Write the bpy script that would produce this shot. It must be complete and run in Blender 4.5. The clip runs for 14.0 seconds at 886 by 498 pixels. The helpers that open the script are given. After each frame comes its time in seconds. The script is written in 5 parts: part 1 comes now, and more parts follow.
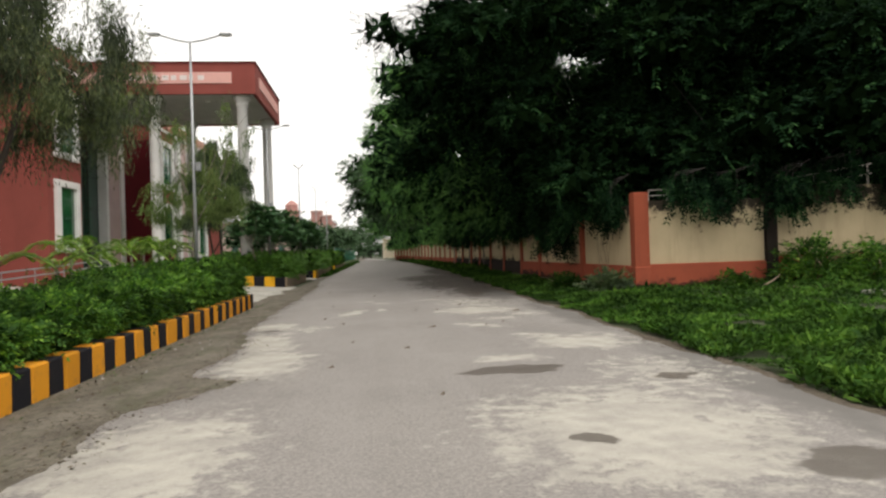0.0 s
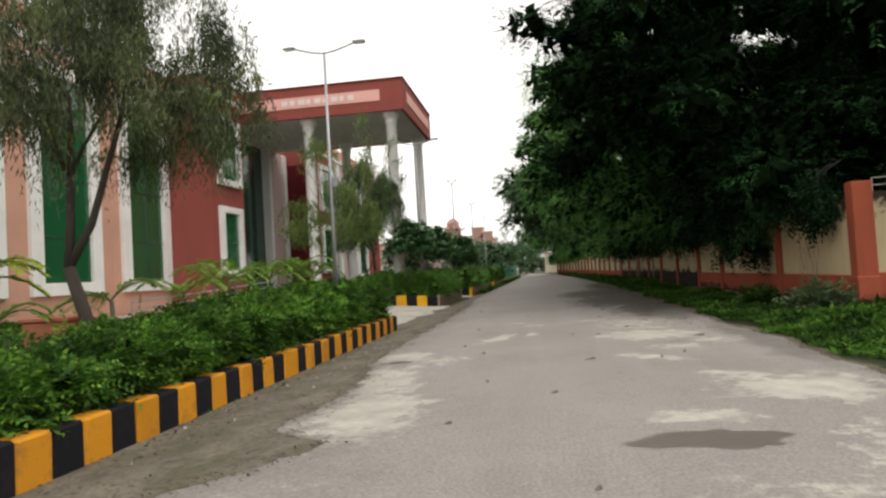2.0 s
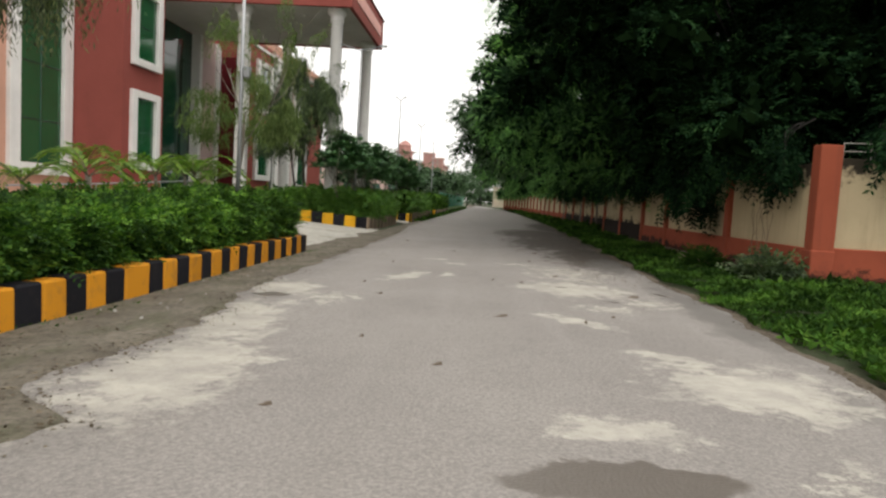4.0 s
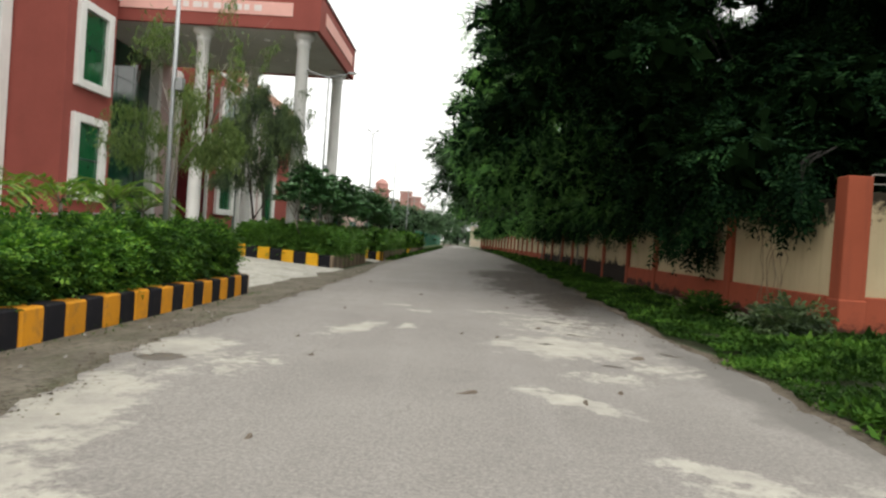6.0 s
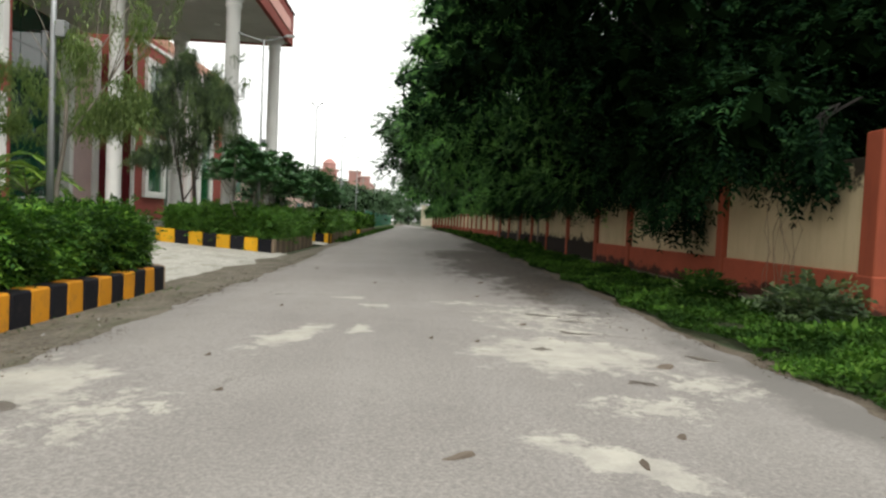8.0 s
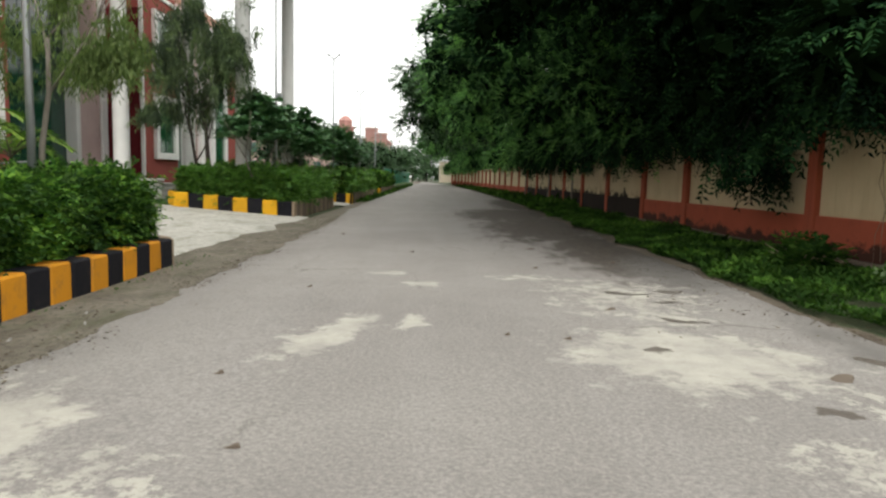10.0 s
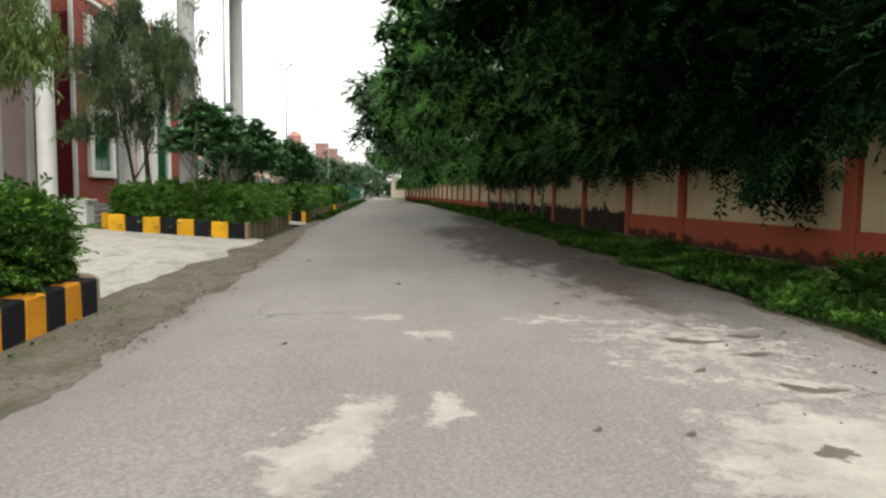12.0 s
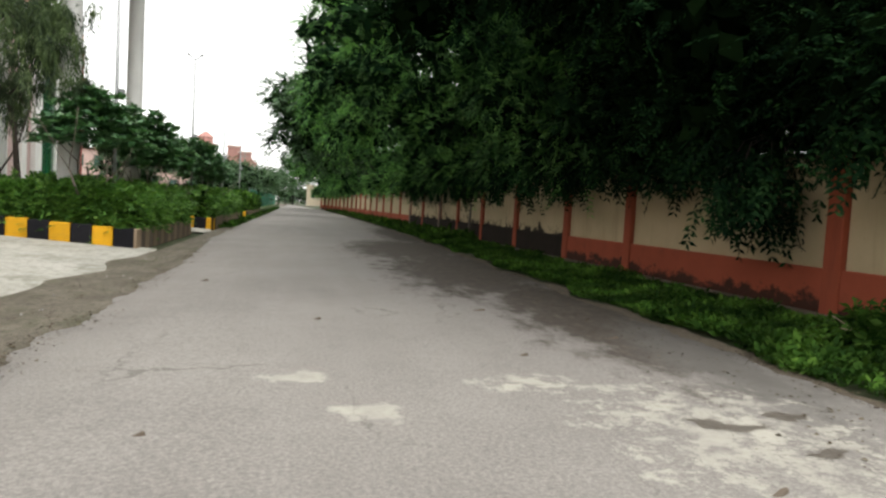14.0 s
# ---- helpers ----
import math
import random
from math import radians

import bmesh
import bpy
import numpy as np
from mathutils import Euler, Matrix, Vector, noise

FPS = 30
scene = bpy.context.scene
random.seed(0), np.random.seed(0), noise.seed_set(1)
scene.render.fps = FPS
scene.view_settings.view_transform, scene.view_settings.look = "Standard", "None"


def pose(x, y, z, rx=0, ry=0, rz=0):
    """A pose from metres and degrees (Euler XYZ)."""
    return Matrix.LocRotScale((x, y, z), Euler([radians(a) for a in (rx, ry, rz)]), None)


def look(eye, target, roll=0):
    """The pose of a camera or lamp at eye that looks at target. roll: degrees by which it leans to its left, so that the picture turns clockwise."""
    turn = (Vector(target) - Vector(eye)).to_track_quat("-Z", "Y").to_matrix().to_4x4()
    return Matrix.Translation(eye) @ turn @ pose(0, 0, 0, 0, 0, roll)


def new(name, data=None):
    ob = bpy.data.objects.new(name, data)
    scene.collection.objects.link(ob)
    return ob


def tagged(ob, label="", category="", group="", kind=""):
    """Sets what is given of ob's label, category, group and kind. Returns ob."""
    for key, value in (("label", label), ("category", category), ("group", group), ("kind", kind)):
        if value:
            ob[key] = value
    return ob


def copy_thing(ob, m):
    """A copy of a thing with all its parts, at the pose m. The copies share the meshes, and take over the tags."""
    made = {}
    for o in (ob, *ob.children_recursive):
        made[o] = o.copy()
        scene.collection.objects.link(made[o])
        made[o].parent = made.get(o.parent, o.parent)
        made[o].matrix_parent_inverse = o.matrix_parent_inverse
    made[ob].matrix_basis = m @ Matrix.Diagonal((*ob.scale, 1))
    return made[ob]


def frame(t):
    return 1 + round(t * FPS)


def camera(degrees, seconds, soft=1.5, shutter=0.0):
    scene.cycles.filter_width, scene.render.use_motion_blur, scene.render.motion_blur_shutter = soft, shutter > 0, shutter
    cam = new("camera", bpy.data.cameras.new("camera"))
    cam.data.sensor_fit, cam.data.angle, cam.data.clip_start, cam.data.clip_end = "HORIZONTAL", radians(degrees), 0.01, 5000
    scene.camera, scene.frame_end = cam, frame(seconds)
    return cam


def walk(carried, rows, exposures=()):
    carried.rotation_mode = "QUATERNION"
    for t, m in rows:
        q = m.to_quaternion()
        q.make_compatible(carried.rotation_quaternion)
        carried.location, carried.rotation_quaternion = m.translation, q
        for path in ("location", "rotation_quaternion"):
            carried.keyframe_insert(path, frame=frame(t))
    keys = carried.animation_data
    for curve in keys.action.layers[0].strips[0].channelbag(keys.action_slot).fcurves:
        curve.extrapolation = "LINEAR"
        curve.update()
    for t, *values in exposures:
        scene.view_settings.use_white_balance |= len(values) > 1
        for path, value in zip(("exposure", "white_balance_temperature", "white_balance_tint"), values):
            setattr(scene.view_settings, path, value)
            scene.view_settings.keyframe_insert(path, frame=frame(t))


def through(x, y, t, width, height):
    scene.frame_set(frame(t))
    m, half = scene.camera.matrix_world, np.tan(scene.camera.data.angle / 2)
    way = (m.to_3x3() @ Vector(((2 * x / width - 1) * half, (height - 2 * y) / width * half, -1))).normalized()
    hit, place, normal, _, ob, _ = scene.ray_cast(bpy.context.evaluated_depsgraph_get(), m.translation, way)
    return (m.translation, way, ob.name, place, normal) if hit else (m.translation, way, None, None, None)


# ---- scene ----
cam = camera(67.9, 14.0, soft=2.4)
PATH = [
    (0, (-0.197, -0.328, 1.378), (0.006, 1.662, 1.387), -1.8),
    (0.5, (-0.081, 0.353, 1.403), (-0.263, 2.343, 1.482), -2.3),
    (1, (-0.042, 0.837, 1.373), (-0.322, 2.816, 1.43), -0.6),
    (1.5, (0.012, 1.282, 1.374), (-0.348, 3.247, 1.461), -5.3),
    (2, (0.13, 1.845, 1.372), (-0.155, 3.823, 1.449), -3.4),
    (2.5, (0.255, 2.39, 1.343), (0.062, 4.38, 1.409), -5.7),
    (3, (0.334, 2.946, 1.331), (0.192, 4.939, 1.413), -2.7),
    (3.5, (0.402, 3.293, 1.37), (0.232, 5.286, 1.348), 1.9),
    (3.7, (0.461, 3.509, 1.368), (0.33, 5.5, 1.218), 3.5),
    (5.8, (0.687, 5.864, 1.332), (0.63, 7.862, 1.265), 0.4),
    (6, (0.666, 6.044, 1.313), (0.6, 8.043, 1.287), 4.0),
    (6.5, (0.64, 6.586, 1.301), (0.781, 8.578, 1.194), 2.8),
    (7, (0.626, 7.165, 1.31), (0.645, 9.16, 1.171), 2.1),
    (7.5, (0.57, 7.714, 1.296), (0.78, 9.7, 1.187), 4.0),
    (7.7, (0.539, 7.912, 1.283), (0.621, 9.908, 1.203), 2.7),
    (9.8, (0.076, 9.769, 1.296), (0.235, 11.756, 1.127), 0.9),
    (10, (0.037, 9.924, 1.316), (0.074, 11.912, 1.102), 1.5),
    (10.5, (-0.167, 10.435, 1.348), (-0.17, 12.427, 1.172), 2.0),
    (11, (-0.305, 10.911, 1.349), (-0.225, 12.906, 1.236), 1.1),
    (11.5, (-0.446, 11.41, 1.332), (-0.23, 13.387, 1.121), 3.3),
    (12, (-0.523, 11.849, 1.339), (-0.34, 13.834, 1.172), 0.7),
    (12.5, (-0.549, 12.394, 1.333), (-0.235, 14.359, 1.127), 3.3),
    (13, (-0.545, 12.899, 1.321), (-0.066, 14.831, 1.125), 4.3),
    (13.5, (-0.546, 13.383, 1.337), (-0.113, 15.33, 1.182), 5.5),
    (14, (-0.58, 13.779, 1.364), (-0.142, 15.726, 1.243), 3.3),
]
walk(cam, [(t, look(eye, target, roll)) for t, eye, target, roll in PATH], [(0, -0.03, 6850, 11), (3.5, 0.0, 6800, 11), (6.5, 0.18, 6650, 7), (11, 0.29, 6600, 7), (14, 0.44, 6600, 8)])

# ---- light ----
SUN_EL, SUN_AZ = 65.0, 141.0
world = bpy.data.worlds.new("overcast_sky")
scene.world = world
world.use_nodes = True
wn, wl = world.node_tree.nodes, world.node_tree.links
wn.clear()
w_out, w_bg, w_sky = wn.new("ShaderNodeOutputWorld"), wn.new("ShaderNodeBackground"), wn.new("ShaderNodeTexSky")
w_hsv, w_mix = wn.new("ShaderNodeHueSaturation"), wn.new("ShaderNodeMix")
w_sky.sky_type, w_sky.sun_disc = "NISHITA", False
w_sky.sun_elevation, w_sky.sun_rotation = radians(SUN_EL), radians(SUN_AZ)
w_sky.dust_density, w_sky.air_density = 4.0, 1.0
w_hsv.inputs["Saturation"].default_value = 0.15
w_mix.data_type = "RGBA"
w_mix.inputs["Factor"].default_value = 0.72
w_mix.inputs["B"].default_value = (11.6, 11.6, 11.5, 1)
wl.new(w_sky.outputs["Color"], w_hsv.inputs["Color"])
wl.new(w_hsv.outputs["Color"], w_mix.inputs["A"])
wl.new(w_mix.outputs["Result"], w_bg.inputs["Color"])
wl.new(w_bg.outputs["Background"], w_out.inputs["Surface"])
w_bg.inputs["Strength"].default_value = 0.135
sun = new("sun", bpy.data.lights.new("sun", "SUN"))
sun.data.energy, sun.data.angle, sun.data.color = 1.5, radians(45), (1.0, 0.97, 0.92)
sun.matrix_world = look((0, 0, 60), (-18, 22, 0))

rng = np.random.default_rng(7)
rnd = random.Random(11)


# ---- materials ----
def nodes_of(name):
    m = bpy.data.materials.new(name)
    m.use_nodes = True
    nt = m.node_tree
    return m, nt, nt.nodes["Principled BSDF"]


def link(nt, a, b):
    nt.links.new(a, b)


def ramp(nt, src, stops):
    r = nt.nodes.new("ShaderNodeValToRGB")
    el = r.color_ramp.elements
    while len(el) < len(stops):
        el.new(0.5)
    for e, (p, c) in zip(el, stops):
        e.position, e.color = p, (*c, 1) if len(c) == 3 else c
    link(nt, src, r.inputs["Fac"])
    return r.outputs["Color"]


def noise_tex(nt, scale, detail=5, rough=0.6, vec=None, distort=0.0):
    n = nt.nodes.new("ShaderNodeTexNoise")
    n.inputs["Scale"].default_value, n.inputs["Detail"].default_value = scale, detail
    n.inputs["Roughness"].default_value, n.inputs["Distortion"].default_value = rough, distort
    if vec is not None:
        link(nt, vec, n.inputs["Vector"])
    return n.outputs["Fac"]


def mixc(nt, fac, a, b, mode="MIX"):
    m = nt.nodes.new("ShaderNodeMix")
    m.data_type, m.blend_type = "RGBA", mode
    for key, v in (("Factor", fac), ("A", a), ("B", b)):
        if isinstance(v, (int, float)):
            m.inputs[key].default_value = v
        elif isinstance(v, tuple):
            m.inputs[key].default_value = (*v, 1)
        else:
            link(nt, v, m.inputs[key])
    return m.outputs["Result"]


def math_node(nt, op, a, b=0.0, clamp=False):
    m = nt.nodes.new("ShaderNodeMath")
    m.operation, m.use_clamp = op, clamp
    for i, v in enumerate((a, b)):
        if isinstance(v, (int, float)):
            m.inputs[i].default_value = v
        else:
            link(nt, v, m.inputs[i])
    return m.outputs[0]


def bump(nt, bsdf, height, strength=0.3, dist=0.01):
    b = nt.nodes.new("ShaderNodeBump")
    b.inputs["Strength"].default_value, b.inputs["Distance"].default_value = strength, dist
    link(nt, height, b.inputs["Height"])
    link(nt, b.outputs["Normal"], bsdf.inputs["Normal"])


def world_pos(nt, scale=(1, 1, 1)):
    g = nt.nodes.new("ShaderNodeNewGeometry")
    if scale == (1, 1, 1):
        return g.outputs["Position"]
    v = nt.nodes.new("ShaderNodeVectorMath")
    v.operation = "MULTIPLY"
    v.inputs[1].default_value = scale
    link(nt, g.outputs["Position"], v.inputs[0])
    return v.outputs["Vector"]


def plaster(name, col, dark, rough=0.85, stain=0.5, streak=True, scale=1.0, mould=None):
    """Painted plaster or paintwork: mottled at two scales, with rain streaks and worn stains."""
    m, nt, b = nodes_of(name)
    p = world_pos(nt)
    big = noise_tex(nt, 0.7 * scale, 6, 0.65, p)
    fine = noise_tex(nt, 14 * scale, 5, 0.7, p)
    st = noise_tex(nt, 1.0, 6, 0.7, world_pos(nt, (3.0, 3.0, 0.35) if streak else (1, 1, 1)))
    c = mixc(nt, ramp(nt, big, [(0.35, (0, 0, 0)), (0.75, (1, 1, 1))]), col, tuple(0.82 * v for v in col))
    c = mixc(nt, math_node(nt, "MULTIPLY", ramp(nt, st, [(0.52, (0, 0, 0)), (0.78, (1, 1, 1))]), stain), c, dark)
    c = mixc(nt, math_node(nt, "MULTIPLY", ramp(nt, fine, [(0.6, (0, 0, 0)), (0.75, (1, 1, 1))]), 0.25), c, dark)
    # dark mould by height; the plinth's also carries painted shade at its foot
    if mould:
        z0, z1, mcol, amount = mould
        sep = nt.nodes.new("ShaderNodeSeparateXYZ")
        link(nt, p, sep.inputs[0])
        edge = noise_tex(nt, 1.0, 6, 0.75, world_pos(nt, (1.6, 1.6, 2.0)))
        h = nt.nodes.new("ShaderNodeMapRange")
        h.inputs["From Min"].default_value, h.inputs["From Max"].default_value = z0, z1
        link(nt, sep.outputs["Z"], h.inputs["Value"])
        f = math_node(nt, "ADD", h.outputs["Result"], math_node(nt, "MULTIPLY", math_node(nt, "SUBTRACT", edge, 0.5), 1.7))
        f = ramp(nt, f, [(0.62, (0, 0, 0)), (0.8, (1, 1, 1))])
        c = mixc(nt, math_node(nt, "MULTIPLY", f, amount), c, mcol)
    link(nt, c, b.inputs["Base Color"])
    b.inputs["Roughness"].default_value = rough
    b.inputs["Specular IOR Level"].default_value = 0.1
    bump(nt, b, math_node(nt, "ADD", fine, math_node(nt, "MULTIPLY", big, 2.0)), 0.35, 0.01)
    return m


def plain(name, col, rough=0.5, metal=0.0, vary=0.15, scale=8.0):
    m, nt, b = nodes_of(name)
    f = noise_tex(nt, scale, 5, 0.65, world_pos(nt))
    c = mixc(nt, f, tuple(min(1, v * (1 + vary)) for v in col), tuple(v * (1 - vary) for v in col))
    link(nt, c, b.inputs["Base Color"])
    b.inputs["Roughness"].default_value, b.inputs["Metallic"].default_value = rough, metal
    bump(nt, b, f, 0.15, 0.004)
    return m


def leaf_mat(name, dark, mid, light, gloss=0.5, through=0.25, sheen=0.2, bough=0.0):
    """Leaves: each one its own green, with some light coming through."""
    m, nt, b = nodes_of(name)
    g = nt.nodes.new("ShaderNodeNewGeometry")
    c = ramp(nt, g.outputs["Random Per Island"], [(0.0, dark), (0.55, mid), (1.0, light)])
    big = noise_tex(nt, 0.55, 4, 0.6, g.outputs["Position"])
    c = mixc(nt, ramp(nt, big, [(0.3, (0, 0, 0)), (0.7, (1, 1, 1))]), c, mixc(nt, 1.0, c, (0.72, 0.78, 0.7), "MULTIPLY"))
    if bough:
        # patches of lit and shaded boughs, painted into the leaf colour
        young = noise_tex(nt, bough, 3, 0.5, g.outputs["Position"])
        c = mixc(nt, 1.0, c, ramp(nt, young, [(0.40, (0.42, 0.45, 0.5)), (0.52, (0.9, 0.9, 0.9)), (0.63, (1.6, 1.55, 1.4))]), "MULTIPLY")
    link(nt, c, b.inputs["Base Color"])
    b.inputs["Roughness"].default_value = gloss
    b.inputs["Specular IOR Level"].default_value = sheen
    tr, mx = nt.nodes.new("ShaderNodeBsdfTranslucent"), nt.nodes.new("ShaderNodeMixShader")
    link(nt, mixc(nt, 1.0, c, (1.0, 1.15, 0.6), "MULTIPLY"), tr.inputs["Color"])
    mx.inputs[0].default_value = through
    link(nt, b.outputs[0], mx.inputs[1])
    link(nt, tr.outputs[0], mx.inputs[2])
    link(nt, mx.outputs[0], nt.nodes["Material Output"].inputs["Surface"])
    return m


def ellipse_mask(nt, pos, cx, cy, rx, ry, turn=0.0):
    """1 at the middle of an ellipse on the ground, 0 on its rim, below 0 outside."""
    mp = nt.nodes.new("ShaderNodeMapping")
    mp.vector_type = "TEXTURE"
    mp.inputs["Location"].default_value = (cx, cy, 0)
    mp.inputs["Rotation"].default_value = (0, 0, radians(turn))
    mp.inputs["Scale"].default_value = (rx, ry, 1000)
    link(nt, pos, mp.inputs["Vector"])
    ln = nt.nodes.new("ShaderNodeVectorMath")
    ln.operation = "LENGTH"
    link(nt, mp.outputs["Vector"], ln.inputs[0])
    return math_node(nt, "SUBTRACT", 1.0, ln.outputs["Value"])


def masks(nt, pos, spots):
    out = None
    for s in spots:
        e = ellipse_mask(nt, pos, *s)
        out = e if out is None else math_node(nt, "MAXIMUM", out, e)
    return out


# pale cement and sand patches on the asphalt: x, y, half width, half length, turn
PALE = [(-1.85, 4.5, 0.85, 1.6, 4), (-1.72, 8.6, 0.68, 1.5, 3), (-2.0, 10.6, 0.55, 1.5, 6), (-2.3, 13.1, 0.62, 0.95, 10), (1.75, 4.5, 1.4, 1.75, -10), (2.75, 9.2, 0.95, 0.95, 15),
        (1.5, 7.9, 0.6, 0.24, 0), (1.7, 11.8, 0.72, 0.24, -45), (2.35, 10.1, 0.5, 0.26, -30), (2.1, 14.85, 1.15, 1.1, -15), (-0.82, 15.3, 0.3, 0.98, -17), (-0.13, 15.9, 0.13, 0.36, 0),
        (-0.05, 18.0, 0.26, 0.22, 0), (-0.6, 18.9, 0.32, 0.2, 10)]
# thinner, broken bands of the same
STREAK = [(2.3, 17.5, 1.15, 1.6, -12), (1.3, 18.7, 0.7, 0.35, 0), (2.4, 16.3, 0.7, 0.5, -20), (3.0, 13.6, 0.6, 0.6, 0), (2.9, 6.6, 0.9, 1.3, 0), (2.3, 12.9, 0.6, 0.4, 0), (-1.5, 12.4, 0.5, 0.8, 0)]
WET = [(1.32, 7.08, 0.74, 0.27, 3), (2.92, 6.32, 0.26, 0.14, 10), (1.31, 4.31, 0.2, 0.13, 0), (2.75, 3.45, 0.46, 0.3, 20), (-2.25, 12.45, 0.34, 0.24, 0), (2.36, 17.65, 0.34, 0.12, -8),
       (2.66, 17.1, 0.24, 0.08, -10), (2.5, 16.12, 0.24, 0.09, 0), (2.98, 17.8, 0.24, 0.08, -10), (1.85, 15.0, 0.13, 0.08, 0), (2.42, 13.6, 0.14, 0.07, 0), (3.42, 14.8, 0.18, 0.07, -15)]
# dark dirt and litter under the trees, part of it painted tree shade
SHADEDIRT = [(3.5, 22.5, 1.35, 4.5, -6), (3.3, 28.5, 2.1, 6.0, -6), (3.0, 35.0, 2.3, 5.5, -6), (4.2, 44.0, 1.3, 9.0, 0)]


# darker grey asphalt along the right margin
MARGIN = [(3.5, 6.0, 0.55, 4.0, 0), (3.7, 13.5, 0.55, 4.5, -1), (3.5, 19.5, 0.8, 3.0, -6)]


def asphalt():
    m, nt, b = nodes_of("worn_asphalt")
    p = world_pos(nt)
    wob = nt.nodes.new("ShaderNodeTexNoise")
    wob.inputs["Scale"].default_value, wob.inputs["Detail"].default_value, wob.inputs["Roughness"].default_value = 1.6, 7, 0.68
    link(nt, p, wob.inputs["Vector"])
    sub = nt.nodes.new("ShaderNodeVectorMath")
    sub.operation = "SUBTRACT"
    sub.inputs[1].default_value = (0.5, 0.5, 0.5)
    link(nt, wob.outputs["Color"], sub.inputs[0])
    scl = nt.nodes.new("ShaderNodeVectorMath")
    scl.operation = "MULTIPLY_ADD"
    scl.inputs[1].default_value = (0.7, 0.9, 0)
    link(nt, sub.outputs[0], scl.inputs[0])
    link(nt, p, scl.inputs[2])
    q = scl.outputs[0]
    grit = noise_tex(nt, 34, 6, 0.85, p)
    stones = nt.nodes.new("ShaderNodeTexVoronoi")
    stones.inputs["Scale"].default_value = 48
    link(nt, p, stones.inputs["Vector"])
    mid = noise_tex(nt, 3.5, 6, 0.7, p)
    big = noise_tex(nt, 0.35, 5, 0.6, p)
    along = noise_tex(nt, 1.0, 5, 0.6, world_pos(nt, (1.7, 0.12, 1)))
    c = mixc(nt, ramp(nt, big, [(0.3, (0, 0, 0)), (0.7, (1, 1, 1))]), (0.190, 0.176, 0.164), (0.245, 0.229, 0.212))
    c = mixc(nt, math_node(nt, "MULTIPLY", ramp(nt, along, [(0.45, (0, 0, 0)), (0.7, (1, 1, 1))]), 0.35), c, (0.27, 0.253, 0.24))
    c = mixc(nt, math_node(nt, "MULTIPLY", ramp(nt, mid, [(0.5, (0, 0, 0)), (0.75, (1, 1, 1))]), 0.4), c, (0.165, 0.155, 0.145))
    c = mixc(nt, 0.45, c, ramp(nt, grit, [(0.36, (0.3, 0.3, 0.3)), (0.5, (0.98, 0.98, 0.98)), (0.63, (1.75, 1.72, 1.68))]), "MULTIPLY")
    c = mixc(nt, ramp(nt, stones.outputs["Distance"], [(0.0, (0.4, 0.4, 0.4)), (0.22, (0, 0, 0))]), c, (0.40, 0.385, 0.36))
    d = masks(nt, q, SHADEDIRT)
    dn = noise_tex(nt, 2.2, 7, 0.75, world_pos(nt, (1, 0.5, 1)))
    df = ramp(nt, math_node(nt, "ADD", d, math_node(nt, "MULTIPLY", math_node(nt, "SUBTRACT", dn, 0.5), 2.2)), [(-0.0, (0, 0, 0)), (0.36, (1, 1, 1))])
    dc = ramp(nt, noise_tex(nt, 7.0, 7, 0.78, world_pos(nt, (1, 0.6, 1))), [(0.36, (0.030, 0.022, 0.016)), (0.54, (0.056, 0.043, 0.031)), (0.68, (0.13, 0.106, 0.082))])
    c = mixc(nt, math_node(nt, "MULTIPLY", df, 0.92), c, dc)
    marginf = ramp(nt, math_node(nt, "ADD", masks(nt, q, MARGIN), math_node(nt, "MULTIPLY", math_node(nt, "SUBTRACT", dn, 0.5), 1.6)), [(0.1, (0, 0, 0)), (0.6, (1, 1, 1))])
    c = mixc(nt, math_node(nt, "MULTIPLY", marginf, 0.85), c, (0.125, 0.117, 0.107))
    e = masks(nt, q, PALE)
    worn = noise_tex(nt, 3.6, 10, 0.74, p)
    shred = noise_tex(nt, 4.6, 10, 0.8, p)
    pf = ramp(nt, math_node(nt, "ADD", e, math_node(nt, "MULTIPLY", math_node(nt, "SUBTRACT", worn, 0.5), 2.9)), [(0.08, (0, 0, 0)), (0.4, (1, 1, 1))])
    e2 = masks(nt, q, STREAK)
    sf = ramp(nt, math_node(nt, "ADD", math_node(nt, "MULTIPLY", e2, 0.6), math_node(nt, "MULTIPLY", math_node(nt, "SUBTRACT", shred, 0.5), 5.0)), [(0.22, (0, 0, 0)), (0.46, (1, 1, 1))])
    inside = ramp(nt, e2, [(0.0, (0, 0, 0)), (0.12, (1, 1, 1))])
    pf = math_node(nt, "MAXIMUM", pf, math_node(nt, "MULTIPLY", sf, inside))
    pc = mixc(nt, ramp(nt, mid, [(0.35, (0, 0, 0)), (0.7, (1, 1, 1))]), (0.445, 0.425, 0.368), (0.365, 0.348, 0.305))
    pc = mixc(nt, math_node(nt, "MULTIPLY", ramp(nt, noise_tex(nt, 9, 6, 0.75, p), [(0.55, (0, 0, 0)), (0.7, (1, 1, 1))]), 0.5), pc, (0.27, 0.25, 0.22))
    thin = ramp(nt, noise_tex(nt, 1.7, 6, 0.7, p), [(0.36, (0.42, 0.42, 0.42)), (0.6, (0.95, 0.95, 0.95))])
    c = mixc(nt, math_node(nt, "MULTIPLY", pf, thin), c, pc)
    w = masks(nt, q, WET)
    wf = ramp(nt, math_node(nt, "ADD", w, math_node(nt, "MULTIPLY", math_node(nt, "SUBTRACT", worn, 0.5), 0.5)), [(0.05, (0, 0, 0)), (0.2, (1, 1, 1))])
    c = mixc(nt, math_node(nt, "MULTIPLY", wf, 0.85), c, (0.115, 0.10, 0.085))
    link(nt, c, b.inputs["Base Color"])
